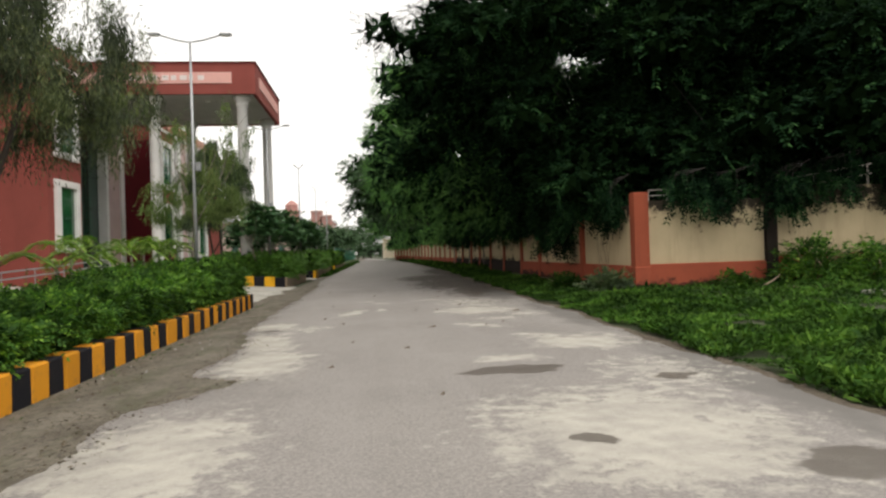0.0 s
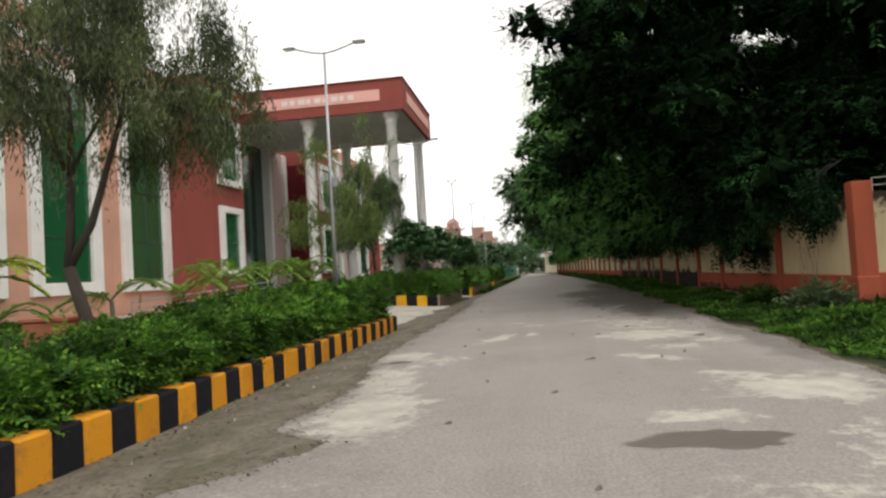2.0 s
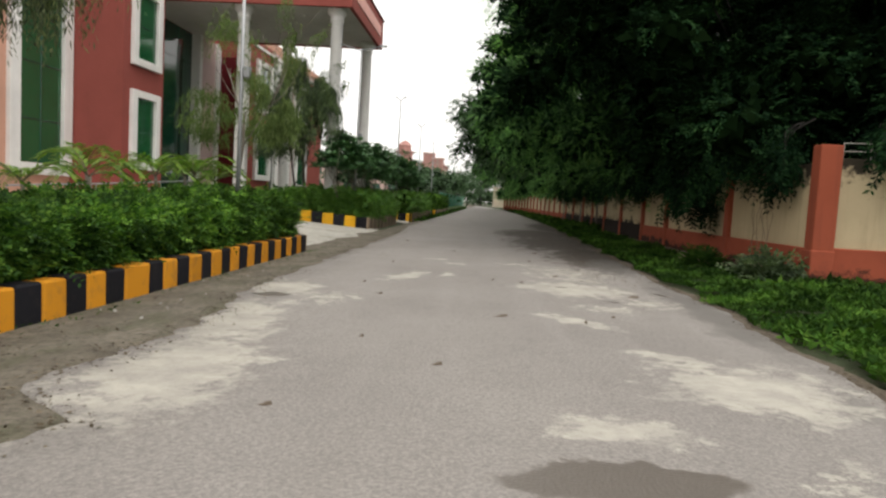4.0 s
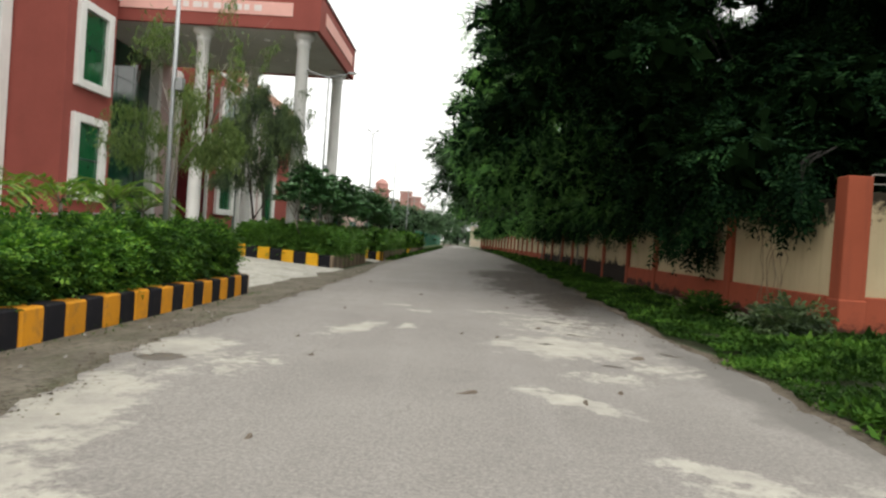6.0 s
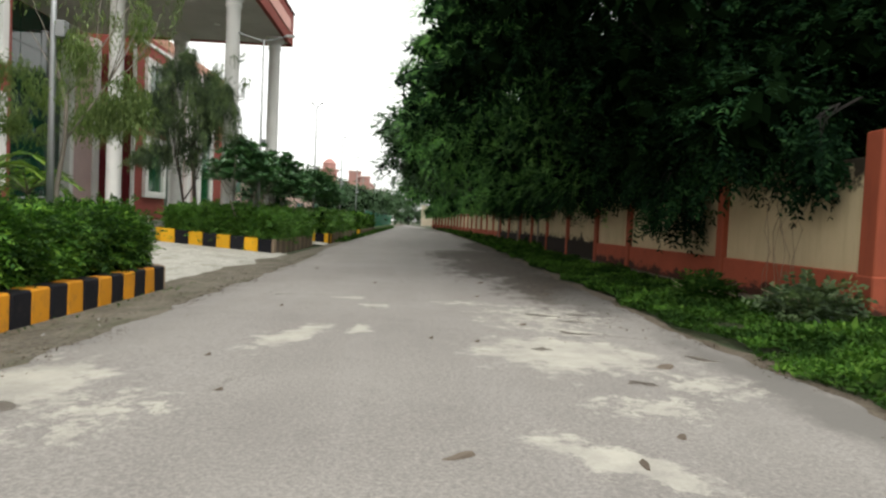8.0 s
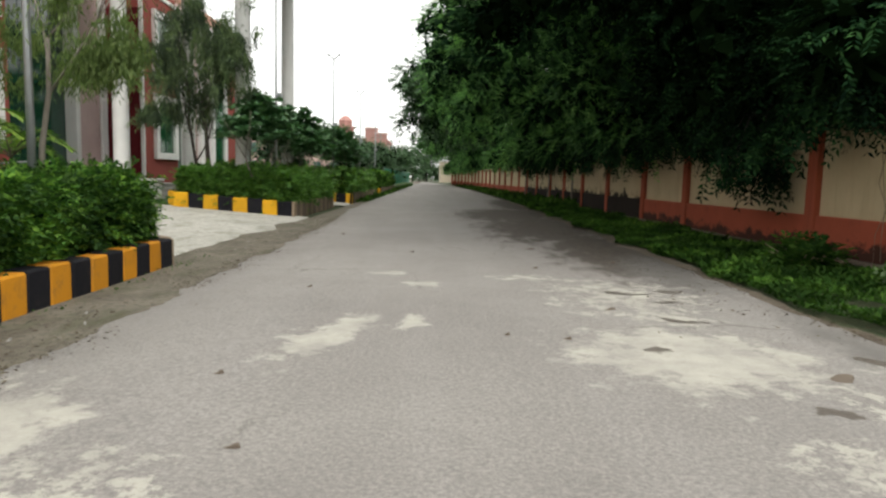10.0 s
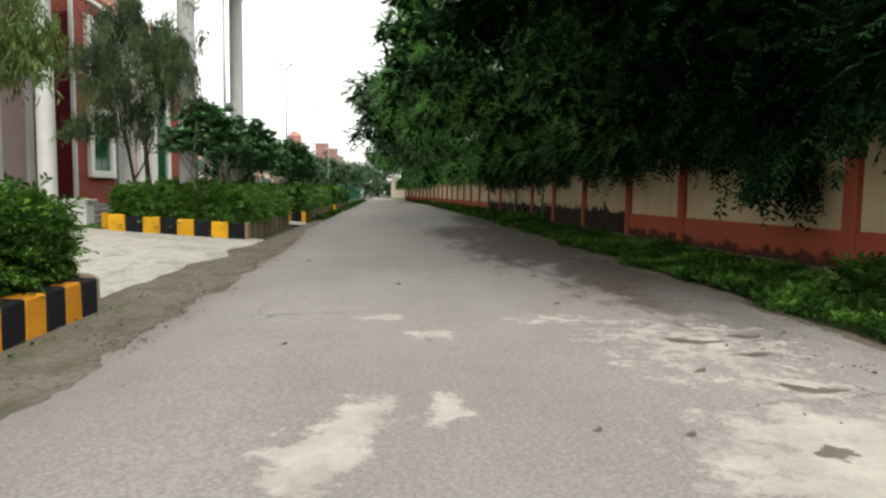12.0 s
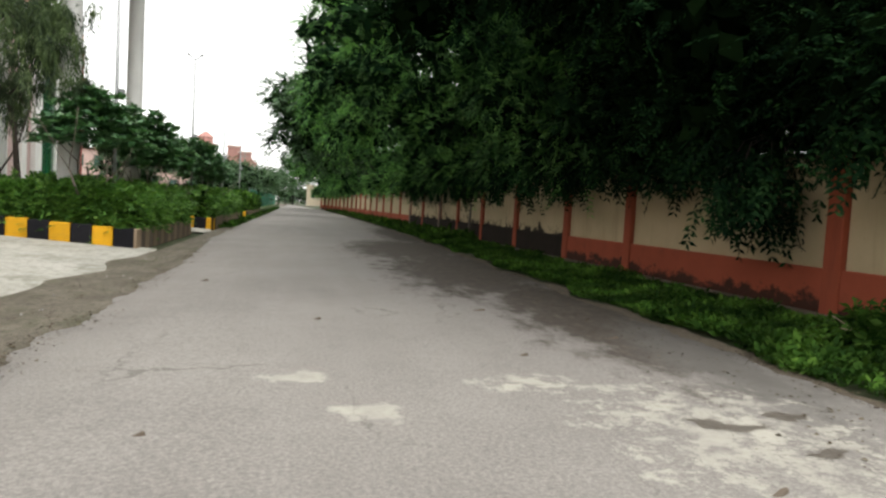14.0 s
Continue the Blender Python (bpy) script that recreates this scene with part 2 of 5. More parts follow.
    link(nt, mixc(nt, wf, (0.85, 0.85, 0.85), (0.35, 0.35, 0.35)), b.inputs["Roughness"])
    hgt = math_node(nt, "ADD", math_node(nt, "MULTIPLY", grit, 0.5), math_node(nt, "MULTIPLY", pf, 0.8))
    cracks = nt.nodes.new("ShaderNodeTexVoronoi")
    cracks.feature = "DISTANCE_TO_EDGE"
    cracks.inputs["Scale"].default_value = 0.55
    link(nt, q, cracks.inputs["Vector"])
    cf = ramp(nt, math_node(nt, "ADD", cracks.outputs["Distance"], math_node(nt, "MULTIPLY", math_node(nt, "SUBTRACT", 0.62, big), 0.12)), [(0.0, (0.7, 0.7, 0.7)), (0.012, (0, 0, 0))])
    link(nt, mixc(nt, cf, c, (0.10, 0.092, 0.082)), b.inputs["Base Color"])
    bump(nt, b, math_node(nt, "SUBTRACT", hgt, stones.outputs["Distance"]), 0.4, 0.006)
    return m


def soil(name, a, bcol, ccol, scale=1.0, wet=0.9, moss=None):
    m, nt, b = nodes_of(name)
    p = world_pos(nt)
    n1, n2, n3 = noise_tex(nt, 0.9 * scale, 7, 0.7, p), noise_tex(nt, 9 * scale, 6, 0.75, p), noise_tex(nt, 60 * scale, 3, 0.7, p)
    c = mixc(nt, ramp(nt, n1, [(0.35, (0, 0, 0)), (0.65, (1, 1, 1))]), a, bcol)
    c = mixc(nt, ramp(nt, n2, [(0.48, (0, 0, 0)), (0.68, (1, 1, 1))]), c, ccol)
    c = mixc(nt, 0.5, c, ramp(nt, n3, [(0.3, (0.5, 0.5, 0.5)), (0.7, (1.4, 1.4, 1.4))]), "MULTIPLY")
    if moss:
        mf = ramp(nt, noise_tex(nt, 1.3, 8, 0.75, world_pos(nt, (1.6, 0.7, 1))), [(0.5, (0, 0, 0)), (0.64, (1, 1, 1))])
        c = mixc(nt, math_node(nt, "MULTIPLY", mf, 0.75), c, moss)
    link(nt, c, b.inputs["Base Color"])
    b.inputs["Roughness"].default_value = wet
    bump(nt, b, math_node(nt, "ADD", n2, math_node(nt, "MULTIPLY", n3, 0.4)), 0.7, 0.03)
    return m


def kerb_paint(name, col, base=(0.2, 0.17, 0.14), worn=0.5):
    """Painted concrete, every block its own shade, scuffed and dirty at the foot by splashes."""
    m, nt, b = nodes_of(name)
    p = world_pos(nt)
    info = nt.nodes.new("ShaderNodeObjectInfo")
    n, f = noise_tex(nt, 5, 6, 0.75, p), noise_tex(nt, 45, 4, 0.7, p)
    c = mixc(nt, info.outputs["Random"], col, tuple(v * 0.78 for v in col))
    c = mixc(nt, math_node(nt, "MULTIPLY", ramp(nt, n, [(0.52, (0, 0, 0)), (0.68, (1, 1, 1))]), worn), c, base)
    c = mixc(nt, math_node(nt, "MULTIPLY", ramp(nt, f, [(0.58, (0, 0, 0)), (0.7, (1, 1, 1))]), 0.35), c, base)
    link(nt, c, b.inputs["Base Color"])
    b.inputs["Roughness"].default_value = 0.75
    b.inputs["Specular IOR Level"].default_value = 0.2
    bump(nt, b, math_node(nt, "ADD", n, math_node(nt, "MULTIPLY", f, 0.5)), 0.4, 0.012)
    return m


def bark(name, col):
    m, nt, b = nodes_of(name)
    n = noise_tex(nt, 1, 6, 0.7, world_pos(nt, (22, 22, 5)))
    c = mixc(nt, n, tuple(v * 0.5 for v in col), tuple(v * 1.4 for v in col))
    link(nt, c, b.inputs["Base Color"])
    b.inputs["Roughness"].default_value = 0.9
    bump(nt, b, n, 0.8, 0.02)
    return m


def glass(name, col, rough=0.06):
    m, nt, b = nodes_of(name)
    n = noise_tex(nt, 0.8, 3, 0.5, world_pos(nt))
    c = mixc(nt, n, col, tuple(v * 0.55 for v in col))
    link(nt, c, b.inputs["Base Color"])
    b.inputs["Roughness"].default_value = rough
    b.inputs["Specular IOR Level"].default_value = 0.5
    b.inputs["IOR"].default_value = 1.6
    b.inputs["Coat Weight"].default_value = 0.1
    b.inputs["Coat Roughness"].default_value = 0.03
    bump(nt, b, n, 0.08, 0.02)
    return m


M_ASPHALT = asphalt()
M_GUTTER = soil("gutter_dirt", (0.10, 0.085, 0.062), (0.19, 0.168, 0.13), (0.045, 0.036, 0.025), 1.5, 0.85, (0.062, 0.066, 0.028))
M_LITTER = soil("leaf_litter", (0.10, 0.078, 0.055), (0.13, 0.105, 0.075), (0.055, 0.042, 0.03), 1.6)
M_EARTH = soil("grassy_earth", (0.032, 0.052, 0.016), (0.055, 0.058, 0.026), (0.026, 0.04, 0.012))
M_LAWN = soil("lawn_soil", (0.05, 0.095, 0.02), (0.07, 0.12, 0.03), (0.04, 0.07, 0.02))
M_CONCRETE = soil("drive_concrete", (0.50, 0.485, 0.44), (0.41, 0.395, 0.35), (0.25, 0.24, 0.195), 0.9, 0.8, (0.20, 0.20, 0.15))
M_YELLOW = kerb_paint("kerb_yellow", (0.64, 0.27, 0.018), (0.20, 0.12, 0.05), 0.5)
M_YELLOW2 = kerb_paint("kerb_yellow_clean", (0.80, 0.42, 0.02), (0.30, 0.19, 0.05), 0.22)
M_BLACK = kerb_paint("kerb_black", (0.010, 0.010, 0.014), (0.055, 0.046, 0.04), 0.22)
M_FADED = kerb_paint("kerb_faded", (0.30, 0.225, 0.155), (0.16, 0.13, 0.10), 0.6)
M_FADED2 = kerb_paint("kerb_faded_dark", (0.17, 0.135, 0.11), (0.28, 0.22, 0.16), 0.4)
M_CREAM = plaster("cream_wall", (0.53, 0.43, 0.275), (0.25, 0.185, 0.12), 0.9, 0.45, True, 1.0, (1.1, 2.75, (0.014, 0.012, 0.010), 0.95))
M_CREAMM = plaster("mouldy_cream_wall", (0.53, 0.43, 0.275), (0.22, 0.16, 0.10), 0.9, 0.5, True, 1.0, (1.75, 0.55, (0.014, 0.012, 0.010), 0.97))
M_ORANGE = plaster("terracotta_paint", (0.33, 0.084, 0.046), (0.17, 0.05, 0.034), 0.85, 0.75)
# ragged stain towards the foot, with the shade behind the grass painted in
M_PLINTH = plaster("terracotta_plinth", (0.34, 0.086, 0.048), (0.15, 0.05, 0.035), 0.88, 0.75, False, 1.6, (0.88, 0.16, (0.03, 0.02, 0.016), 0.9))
# mould-black for the plinths; also a shaded copy of terracotta for side posts
M_MOULD_SHADE = plaster("mould_shade_black", (0.028, 0.022, 0.018), (0.008, 0.007, 0.006), 0.95, 0.6, False)
M_RED = plaster("brick_red_paint", (0.29, 0.080, 0.066), (0.20, 0.058, 0.048), 0.75, 0.3)
M_REDDK = plaster("maroon_paint", (0.115, 0.014, 0.018), (0.07, 0.012, 0.014), 0.6, 0.2)
M_PINK = plaster("salmon_paint", (0.60, 0.335, 0.25), (0.40, 0.21, 0.16), 0.8, 0.3)
M_PALEPINK = plaster("pale_pink_paint", (0.56, 0.42, 0.40), (0.40, 0.29, 0.27), 0.8, 0.25)
M_BAND = plaster("pink_band_paint", (0.78, 0.44, 0.39), (0.55, 0.31, 0.28), 0.75, 0.2)
M_WHITE = plaster("white_trim_paint", (0.80, 0.79, 0.77), (0.45, 0.43, 0.40), 0.7, 0.25)
M_SOFFIT = plaster("soffit_plaster", (0.62, 0.60, 0.58), (0.32, 0.30, 0.29), 0.85, 0.25, False)
M_GLASS = glass("green_glass", (0.014, 0.11, 0.042))
M_GLASSB = glass("dark_green_glass", (0.012, 0.080, 0.050))
M_STEEL = plain("galvanised_steel", (0.33, 0.34, 0.35), 0.45, 0.7)
M_LAMP = plain("lamp_housing", (0.30, 0.31, 0.32), 0.5, 0.3)
M_LENS = plain("lamp_lens", (0.75, 0.75, 0.72), 0.25)
M_RAIL = plain("weathered_rail", (0.30, 0.28, 0.25), 0.6, 0.3)
M_BARK = bark("tree_bark", (0.050, 0.038, 0.030))
M_BARKD = bark("dark_tree_bark", (0.02, 0.017, 0.014))
M_BARKL = bark("pale_bark", (0.19, 0.165, 0.135))
M_STEM = bark("shrub_stems", (0.10, 0.085, 0.05))
# near crowns: leaf colour lowered to paint in their shaded undersides
M_TREE_SHADE = leaf_mat("tree_leaves", (0.006, 0.018, 0.009), (0.012, 0.035, 0.015), (0.034, 0.080, 0.030), 0.75, 0.12, 0.02, 0.9)
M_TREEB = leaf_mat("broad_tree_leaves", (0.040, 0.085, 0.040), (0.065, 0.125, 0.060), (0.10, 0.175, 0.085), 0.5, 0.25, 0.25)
# lit copy for crowns further on, the light put into the leaf colour
M_TREE_LIT = leaf_mat("sunlit_tree_leaves", (0.075, 0.18, 0.066), (0.14, 0.29, 0.108), (0.22, 0.41, 0.145), 0.6, 0.45, 0.1, 0.7)
# near-black leaf copy: the shade inside crowns and hedges painted in
M_CORE_SHADE = leaf_mat("shade_inner_leaves", (0.004, 0.010, 0.004), (0.006, 0.014, 0.005), (0.009, 0.020, 0.007), 0.9, 0.0, 0.0)
M_WILLOW = leaf_mat("weeping_leaves", (0.045, 0.064, 0.035), (0.095, 0.118, 0.060), (0.19, 0.215, 0.11), 0.55, 0.3, 0.2, 1.2)
M_WILLOWD = leaf_mat("green_weeping_leaves", (0.060, 0.090, 0.048), (0.10, 0.145, 0.072), (0.17, 0.225, 0.115), 0.55, 0.3, 0.2, 1.0)
M_WILLOWL = leaf_mat("pale_weeping_leaves", (0.085, 0.13, 0.042), (0.15, 0.21, 0.068), (0.24, 0.30, 0.115), 0.55, 0.35)
M_HEDGE = leaf_mat("hedge_leaves", (0.029, 0.082, 0.018), (0.066, 0.158, 0.027), (0.18, 0.32, 0.052), 0.6, 0.3, 0.12, 1.4)
M_HEDGEL = leaf_mat("fresh_hedge_leaves", (0.050, 0.135, 0.030), (0.115, 0.25, 0.050), (0.22, 0.38, 0.08))
M_PLUM = leaf_mat("broad_glossy_leaves", (0.045, 0.115, 0.052), (0.078, 0.185, 0.08), (0.14, 0.26, 0.115), 0.35, 0.2, 0.45)
M_PALM = leaf_mat("palm_leaves", (0.18, 0.27, 0.025), (0.34, 0.42, 0.04), (0.50, 0.54, 0.07), 0.5, 0.35)
M_FERN = leaf_mat("bright_shrub_leaves", (0.08, 0.17, 0.025), (0.16, 0.28, 0.04), (0.27, 0.38, 0.06), 0.5, 0.3)
M_GRASS = leaf_mat("grass_blades", (0.026, 0.066, 0.014), (0.050, 0.115, 0.020), (0.095, 0.175, 0.034), 0.7, 0.2, 0.04, 1.3)
M_DRY = plain("dry_twigs", (0.21, 0.16, 0.11), 0.9, 0, 0.3)
M_CRUMB = leaf_mat("dirt_and_leaf_bits", (0.05, 0.038, 0.027), (0.11, 0.086, 0.062), (0.20, 0.165, 0.125), 0.9, 0.0, 0.05)
M_DEADLEAF = plain("dead_leaf", (0.125, 0.098, 0.074), 0.85)
M_NET = plaster("green_netting", (0.03, 0.17, 0.10), (0.02, 0.09, 0.06), 0.8, 0.4)
# far red and pink are paled, distance haze put into the colour
M_FARRED = plaster("far_red_hazed", (0.46, 0.25, 0.22), (0.36, 0.18, 0.16), 0.8, 0.3)
M_FARPINK = plaster("far_pink_hazed", (0.60, 0.42, 0.38), (0.42, 0.28, 0.25), 0.8, 0.3)
M_FARYEL = plaster("far_yellow_paint", (0.72, 0.62, 0.47), (0.55, 0.45, 0.33), 0.8, 0.3)
M_STONE = soil("grey_stone", (0.34, 0.33, 0.30), (0.27, 0.26, 0.235), (0.2, 0.19, 0.17))
M_BOX = plaster("terracotta_box", (0.50, 0.19, 0.12), (0.3, 0.1, 0.06), 0.85, 0.4)
M_BAR = plain("sign_letters", (0.70, 0.62, 0.60), 0.6)


# ---- building helpers ----
def thing(name, base, label, category, group="", kind=""):
    ob = new(name)
    ob.empty_display_size = 0.2
    ob.location = base
    ob["_base"] = list(base)
    return tagged(ob, label, category, group, kind)


def attach(ob, parent):
    ob.parent = parent
    if parent.parent is None and "_base" in parent.keys():
        ob.matrix_parent_inverse = Matrix.Translation(-Vector(parent["_base"]))
    return ob


def finish(bm, name, material, smooth=False):
    me = bpy.data.meshes.new(name)
    bm.to_mesh(me)
    bm.free()
    me.materials.append(material)
    if smooth:
        me.polygons.foreach_set("use_smooth", [True] * len(me.polygons))
    return me


def part(name, bm, material, parent, label="", smooth=False):
    """One mesh of its own under a thing or a part."""
    ob = new(name, finish(bm, name, material, smooth))
    attach(ob, parent)
    return tagged(ob, label)


def solo(name, bm, material, label, category, group="", kind="", smooth=False):
    return tagged(new(name, finish(bm, name, material, smooth)), label, category, group, kind)


def add_box(bm, x0, x1, y0, y1, z0, z1, bevel=0.0):
    r = bmesh.ops.create_cube(bm, size=1)
    for v in r["verts"]:
        v.co = Vector(((x0 + x1) / 2 + v.co.x * (x1 - x0), (y0 + y1) / 2 + v.co.y * (y1 - y0), (z0 + z1) / 2 + v.co.z * (z1 - z0)))
    if bevel:
        edges = list({e for v in r["verts"] for e in v.link_edges})
        bmesh.ops.bevel(bm, geom=edges, offset=bevel, segments=1, affect="EDGES")
    return bm


def box(x0, x1, y0, y1, z0, z1, bevel=0.0):
    return add_box(bmesh.new(), x0, x1, y0, y1, z0, z1, bevel)


def add_tube(bm, pts, radii, sides=8):
    """A tapered tube along points."""
    rings = []
    for i, p in enumerate(pts):
        a, b = Vector(pts[max(0, i - 1)]), Vector(pts[min(len(pts) - 1, i + 1)])
        q = (b - a).normalized().to_track_quat("Z", "Y")
        rings.append([bm.verts.new(Vector(p) + q @ Vector((math.cos(k * math.tau / sides), math.sin(k * math.tau / sides), 0)) * radii[i]) for k in range(sides)])
    for r0, r1 in zip(rings, rings[1:]):
        for k in range(sides):
            bm.faces.new((r0[k], r0[(k + 1) % sides], r1[(k + 1) % sides], r1[k]))
    bm.faces.new(list(reversed(rings[0])))
    bm.faces.new(rings[-1])
    return bm


def tube(pts, radii, sides=8):
    return add_tube(bmesh.new(), pts, radii if hasattr(radii, "__len__") else [radii] * len(pts), sides)


def add_lathe(bm, cx, cy, profile, sides=20):
    rings = [[bm.verts.new((cx + r * math.cos(k * math.tau / sides), cy + r * math.sin(k * math.tau / sides), z)) for k in range(sides)] for r, z in profile]
    for r0, r1 in zip(rings, rings[1:]):
        for k in range(sides):
            bm.faces.new((r0[k], r0[(k + 1) % sides], r1[(k + 1) % sides], r1[k]))
    bm.faces.new(list(reversed(rings[0])))
    bm.faces.new(rings[-1])
    return bm


def lathe(cx, cy, profile, sides=20):
    return add_lathe(bmesh.new(), cx, cy, profile, sides)


def unit(v):
    return v / np.maximum(np.linalg.norm(v, axis=-1, keepdims=True), 1e-9)


def leaf_mesh(name, base, way, face, length, width, material):
    """Many pointed leaves as one mesh: foot, way, facing, length and width of each; folded a little along the midrib."""
    way = unit(way)
    side = unit(np.cross(face, way))
    up = np.cross(way, side)
    L, W = np.asarray(length)[:, None], np.asarray(width)[:, None]
    mid = base + way * L * 0.45 + up * W * 0.12
    v = np.stack([base, mid + side * W / 2, base + way * L - up * L * 0.06, mid - side * W / 2], 1).reshape(-1, 3)
    n = len(base)
    me = bpy.data.meshes.new(name)
    me.vertices.add(4 * n)
    me.vertices.foreach_set("co", v.astype(np.float32).ravel())
    me.loops.add(4 * n)
    me.loops.foreach_set("vertex_index", np.arange(4 * n, dtype=np.int32))
    me.polygons.add(n)
    me.polygons.foreach_set("loop_start", np.arange(0, 4 * n, 4, dtype=np.int32))
    me.update(calc_edges=True)
    me.materials.append(material)
    return me


def rand_dirs(n):
    return unit(rng.normal(size=(n, 3)))


def sprays(centre, way, length, leaflets, leaf_l, leaf_w, droop=0.25, facing=None):
    """Feather-like leaf sprays: leaflets in pairs along a drooping stalk. Returns leaf feet, ways, faces, lengths, widths."""
    n = len(centre)
    way = unit(way)
    side = unit(np.cross(way, np.array([0, 0, 1.0]) + 0.25 * rng.normal(size=(n, 3))))
    up = np.cross(side, way)
    f = np.linspace(0.12, 1.0, leaflets)
    feet, ways, faces = [], [], []
    L = np.asarray(length)[:, None]
    for i, k in enumerate(f):
        foot = centre + way * L * k + np.array([0, 0, -1.0]) * L * droop * k * k
        for s in (-1, 1):
            feet.append(foot)
            ways.append(way * 0.55 + s * side * 0.85 + np.array([0, 0, -0.22]) + 0.18 * rng.normal(size=(n, 3)))
            faces.append((up if facing is None else facing) + 0.3 * rng.normal(size=(n, 3)))
    m = 2 * leaflets * n
    size = rng.uniform(0.75, 1.2, m)
    return np.concatenate(feet), np.concatenate(ways), np.concatenate(faces), leaf_l * size, leaf_w * size


GX = [-400, -16, -9, -4.3, -4.0, -2.6, 0, 3.7, 6.9, 8.5, 400]
GZ = [0.4, 0.5, 0.2, -0.10, -0.12, -0.03, 0, 0, 0.2, 0.22, 0.3]


def gz(x):
    return float(np.interp(x, GX, GZ))


def bend(y):
    """The road and its wall swing gently to the left far ahead."""
    return -0.9 * (max(0.0, y - 45.0) / 60.0) ** 2


def road_left(y):
    return -2.5 - 0.3 * max(0, min(1, (y - 10.5) / 4)) + 0.12 * noise.noise((0.45 * y, 3.1, 0)) + 0.14 * noise.noise((1.3 * y, 7.7, 0)) + 0.10 * noise.noise((3.6 * y, 1.7, 0)) + 0.07 * noise.noise((9.5 * y, 6.7, 0)) - 0.6 * max(0, min(1, (y - 29) / 8)) + 0.72 * math.exp(-((y - 7.35) / (0.75 if y < 7.35 else 0.4)) ** 2) + 0.2 * math.exp(-((y - 10.3) / 1.2) ** 2) + 0.02 * max(0, y - 60) + bend(y)


EDGE_Y, EDGE_X = [4, 7, 11, 19, 27, 40, 120], [3.62, 3.7, 3.85, 3.9, 4.08, 4.3, 5.0]


def road_right(y):
    return float(np.interp(y, EDGE_Y, EDGE_X)) + bend(y) + 0.14 * noise.noise((0.4 * y, 9.1, 0)) + 0.1 * noise.noise((1.7 * y, 2.2, 0)) + 0.06 * noise.noise((6.7 * y, 2.9, 0))


# ---- ground and road ----
bm = bmesh.new()
gys = [-400, -60, -20] + list(range(-16, 100, 4)) + [120, 160, 220, 320, 500, 900, 1600]
gxs = [-1500, -400, -100, -40, -22, -16, -12.5, -9, -6.5, -4.3, -4.0, -3.3, -2.6, -1.3, 0, 1.8, 3.7, 4.6, 5.7, 6.9, 8.5, 14, 30, 100, 400, 1500]
grid = [[bm.verts.new((x, y, gz(x) - 0.07 if -4.5 < x < 4.7 else gz(x) - 0.02)) for x in gxs] for y in gys]
for r0, r1 in zip(grid, grid[1:]):
    for k in range(len(gxs) - 1):
        bm.faces.new((r0[k], r0[k + 1], r1[k + 1], r1[k]))
solo("ground", bm, M_EARTH, "green grassy earth ground reaching the horizon", "ground", kind="structure", smooth=True)

bm = bmesh.new()
rys = [-14 + 0.5 * i for i in range(34)] + [3 + 0.1 * i for i in range(320)] + [35 + 0.5 * i for i in range(50)] + [60 + 4 * i for i in range(50)]
rows = []
for y in rys:
    a, b = road_left(y), road_right(y)
    xs = [a - 0.03, a] + [a + (b - a) * k / 8 for k in range(1, 8)] + [b, b + 0.04]
    rows.append([bm.verts.new((x, y, gz(x) + (0.004 if 0 < i < len(xs) - 1 else -0.03))) for i, x in enumerate(xs)])
for r0, r1 in zip(rows, rows[1:]):
    for k in range(len(r0) - 1):
        bm.faces.new((r0[k], r0[k + 1], r1[k + 1], r1[k]))
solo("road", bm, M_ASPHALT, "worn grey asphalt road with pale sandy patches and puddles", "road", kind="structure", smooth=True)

# dirty gutter strip between kerb and asphalt, and the bare edge along the grass
bm = bmesh.new()
rows = []
for y in rys:
    rows.append([bm.verts.new((x, y, gz(x) - 0.010)) for x in (-5.2 if 20.1 < y < 31.7 else -4.05, -3.6, -3.1, road_left(y) + 0.15)])
for r0, r1 in zip(rows, rows[1:]):
    for k in range(3):
        bm.faces.new((r0[k], r0[k + 1], r1[k + 1], r1[k]))
solo("gutter", bm, M_GUTTER, "damp brown dirt gutter along the kerb", "gutter", kind="structure", smooth=True)
bm = bmesh.new()
rows = []
for y in rys:
    e = road_right(y)
    w = 0.2 + 0.2 * noise.noise((0.8 * y, 5.5, 0))
    rows.append([bm.verts.new((x, y, gz(x) - 0.008)) for x in (e - 0.15, e + 0.1, e + w)])
for r0, r1 in zip(rows, rows[1:]):
    for k in range(2):
        bm.faces.new((r0[k], r0[k + 1], r1[k + 1], r1[k]))
# dark strip along the wall foot, put there for the shade
rows = []
for y in rys:
    if y > 17.6:
        w = 0.55 + 0.3 * noise.noise((0.6 * y, 8.5, 0)) + 0.15 * noise.noise((2.4 * y, 8.5, 0))
        rows.append([bm.verts.new((x, y, gz(x) - 0.006)) for x in (6.83 - w, 6.83 - w / 2, 6.86)])
for r0, r1 in zip(rows, rows[1:]):
    for k in range(2):
        bm.faces.new((r0[k], r0[k + 1], r1[k + 1], r1[k]))
solo("road_verge", bm, M_LITTER, "bare brown dirt verge beside the grass and dark strip for wall-foot shade", "verge", kind="structure", smooth=True)

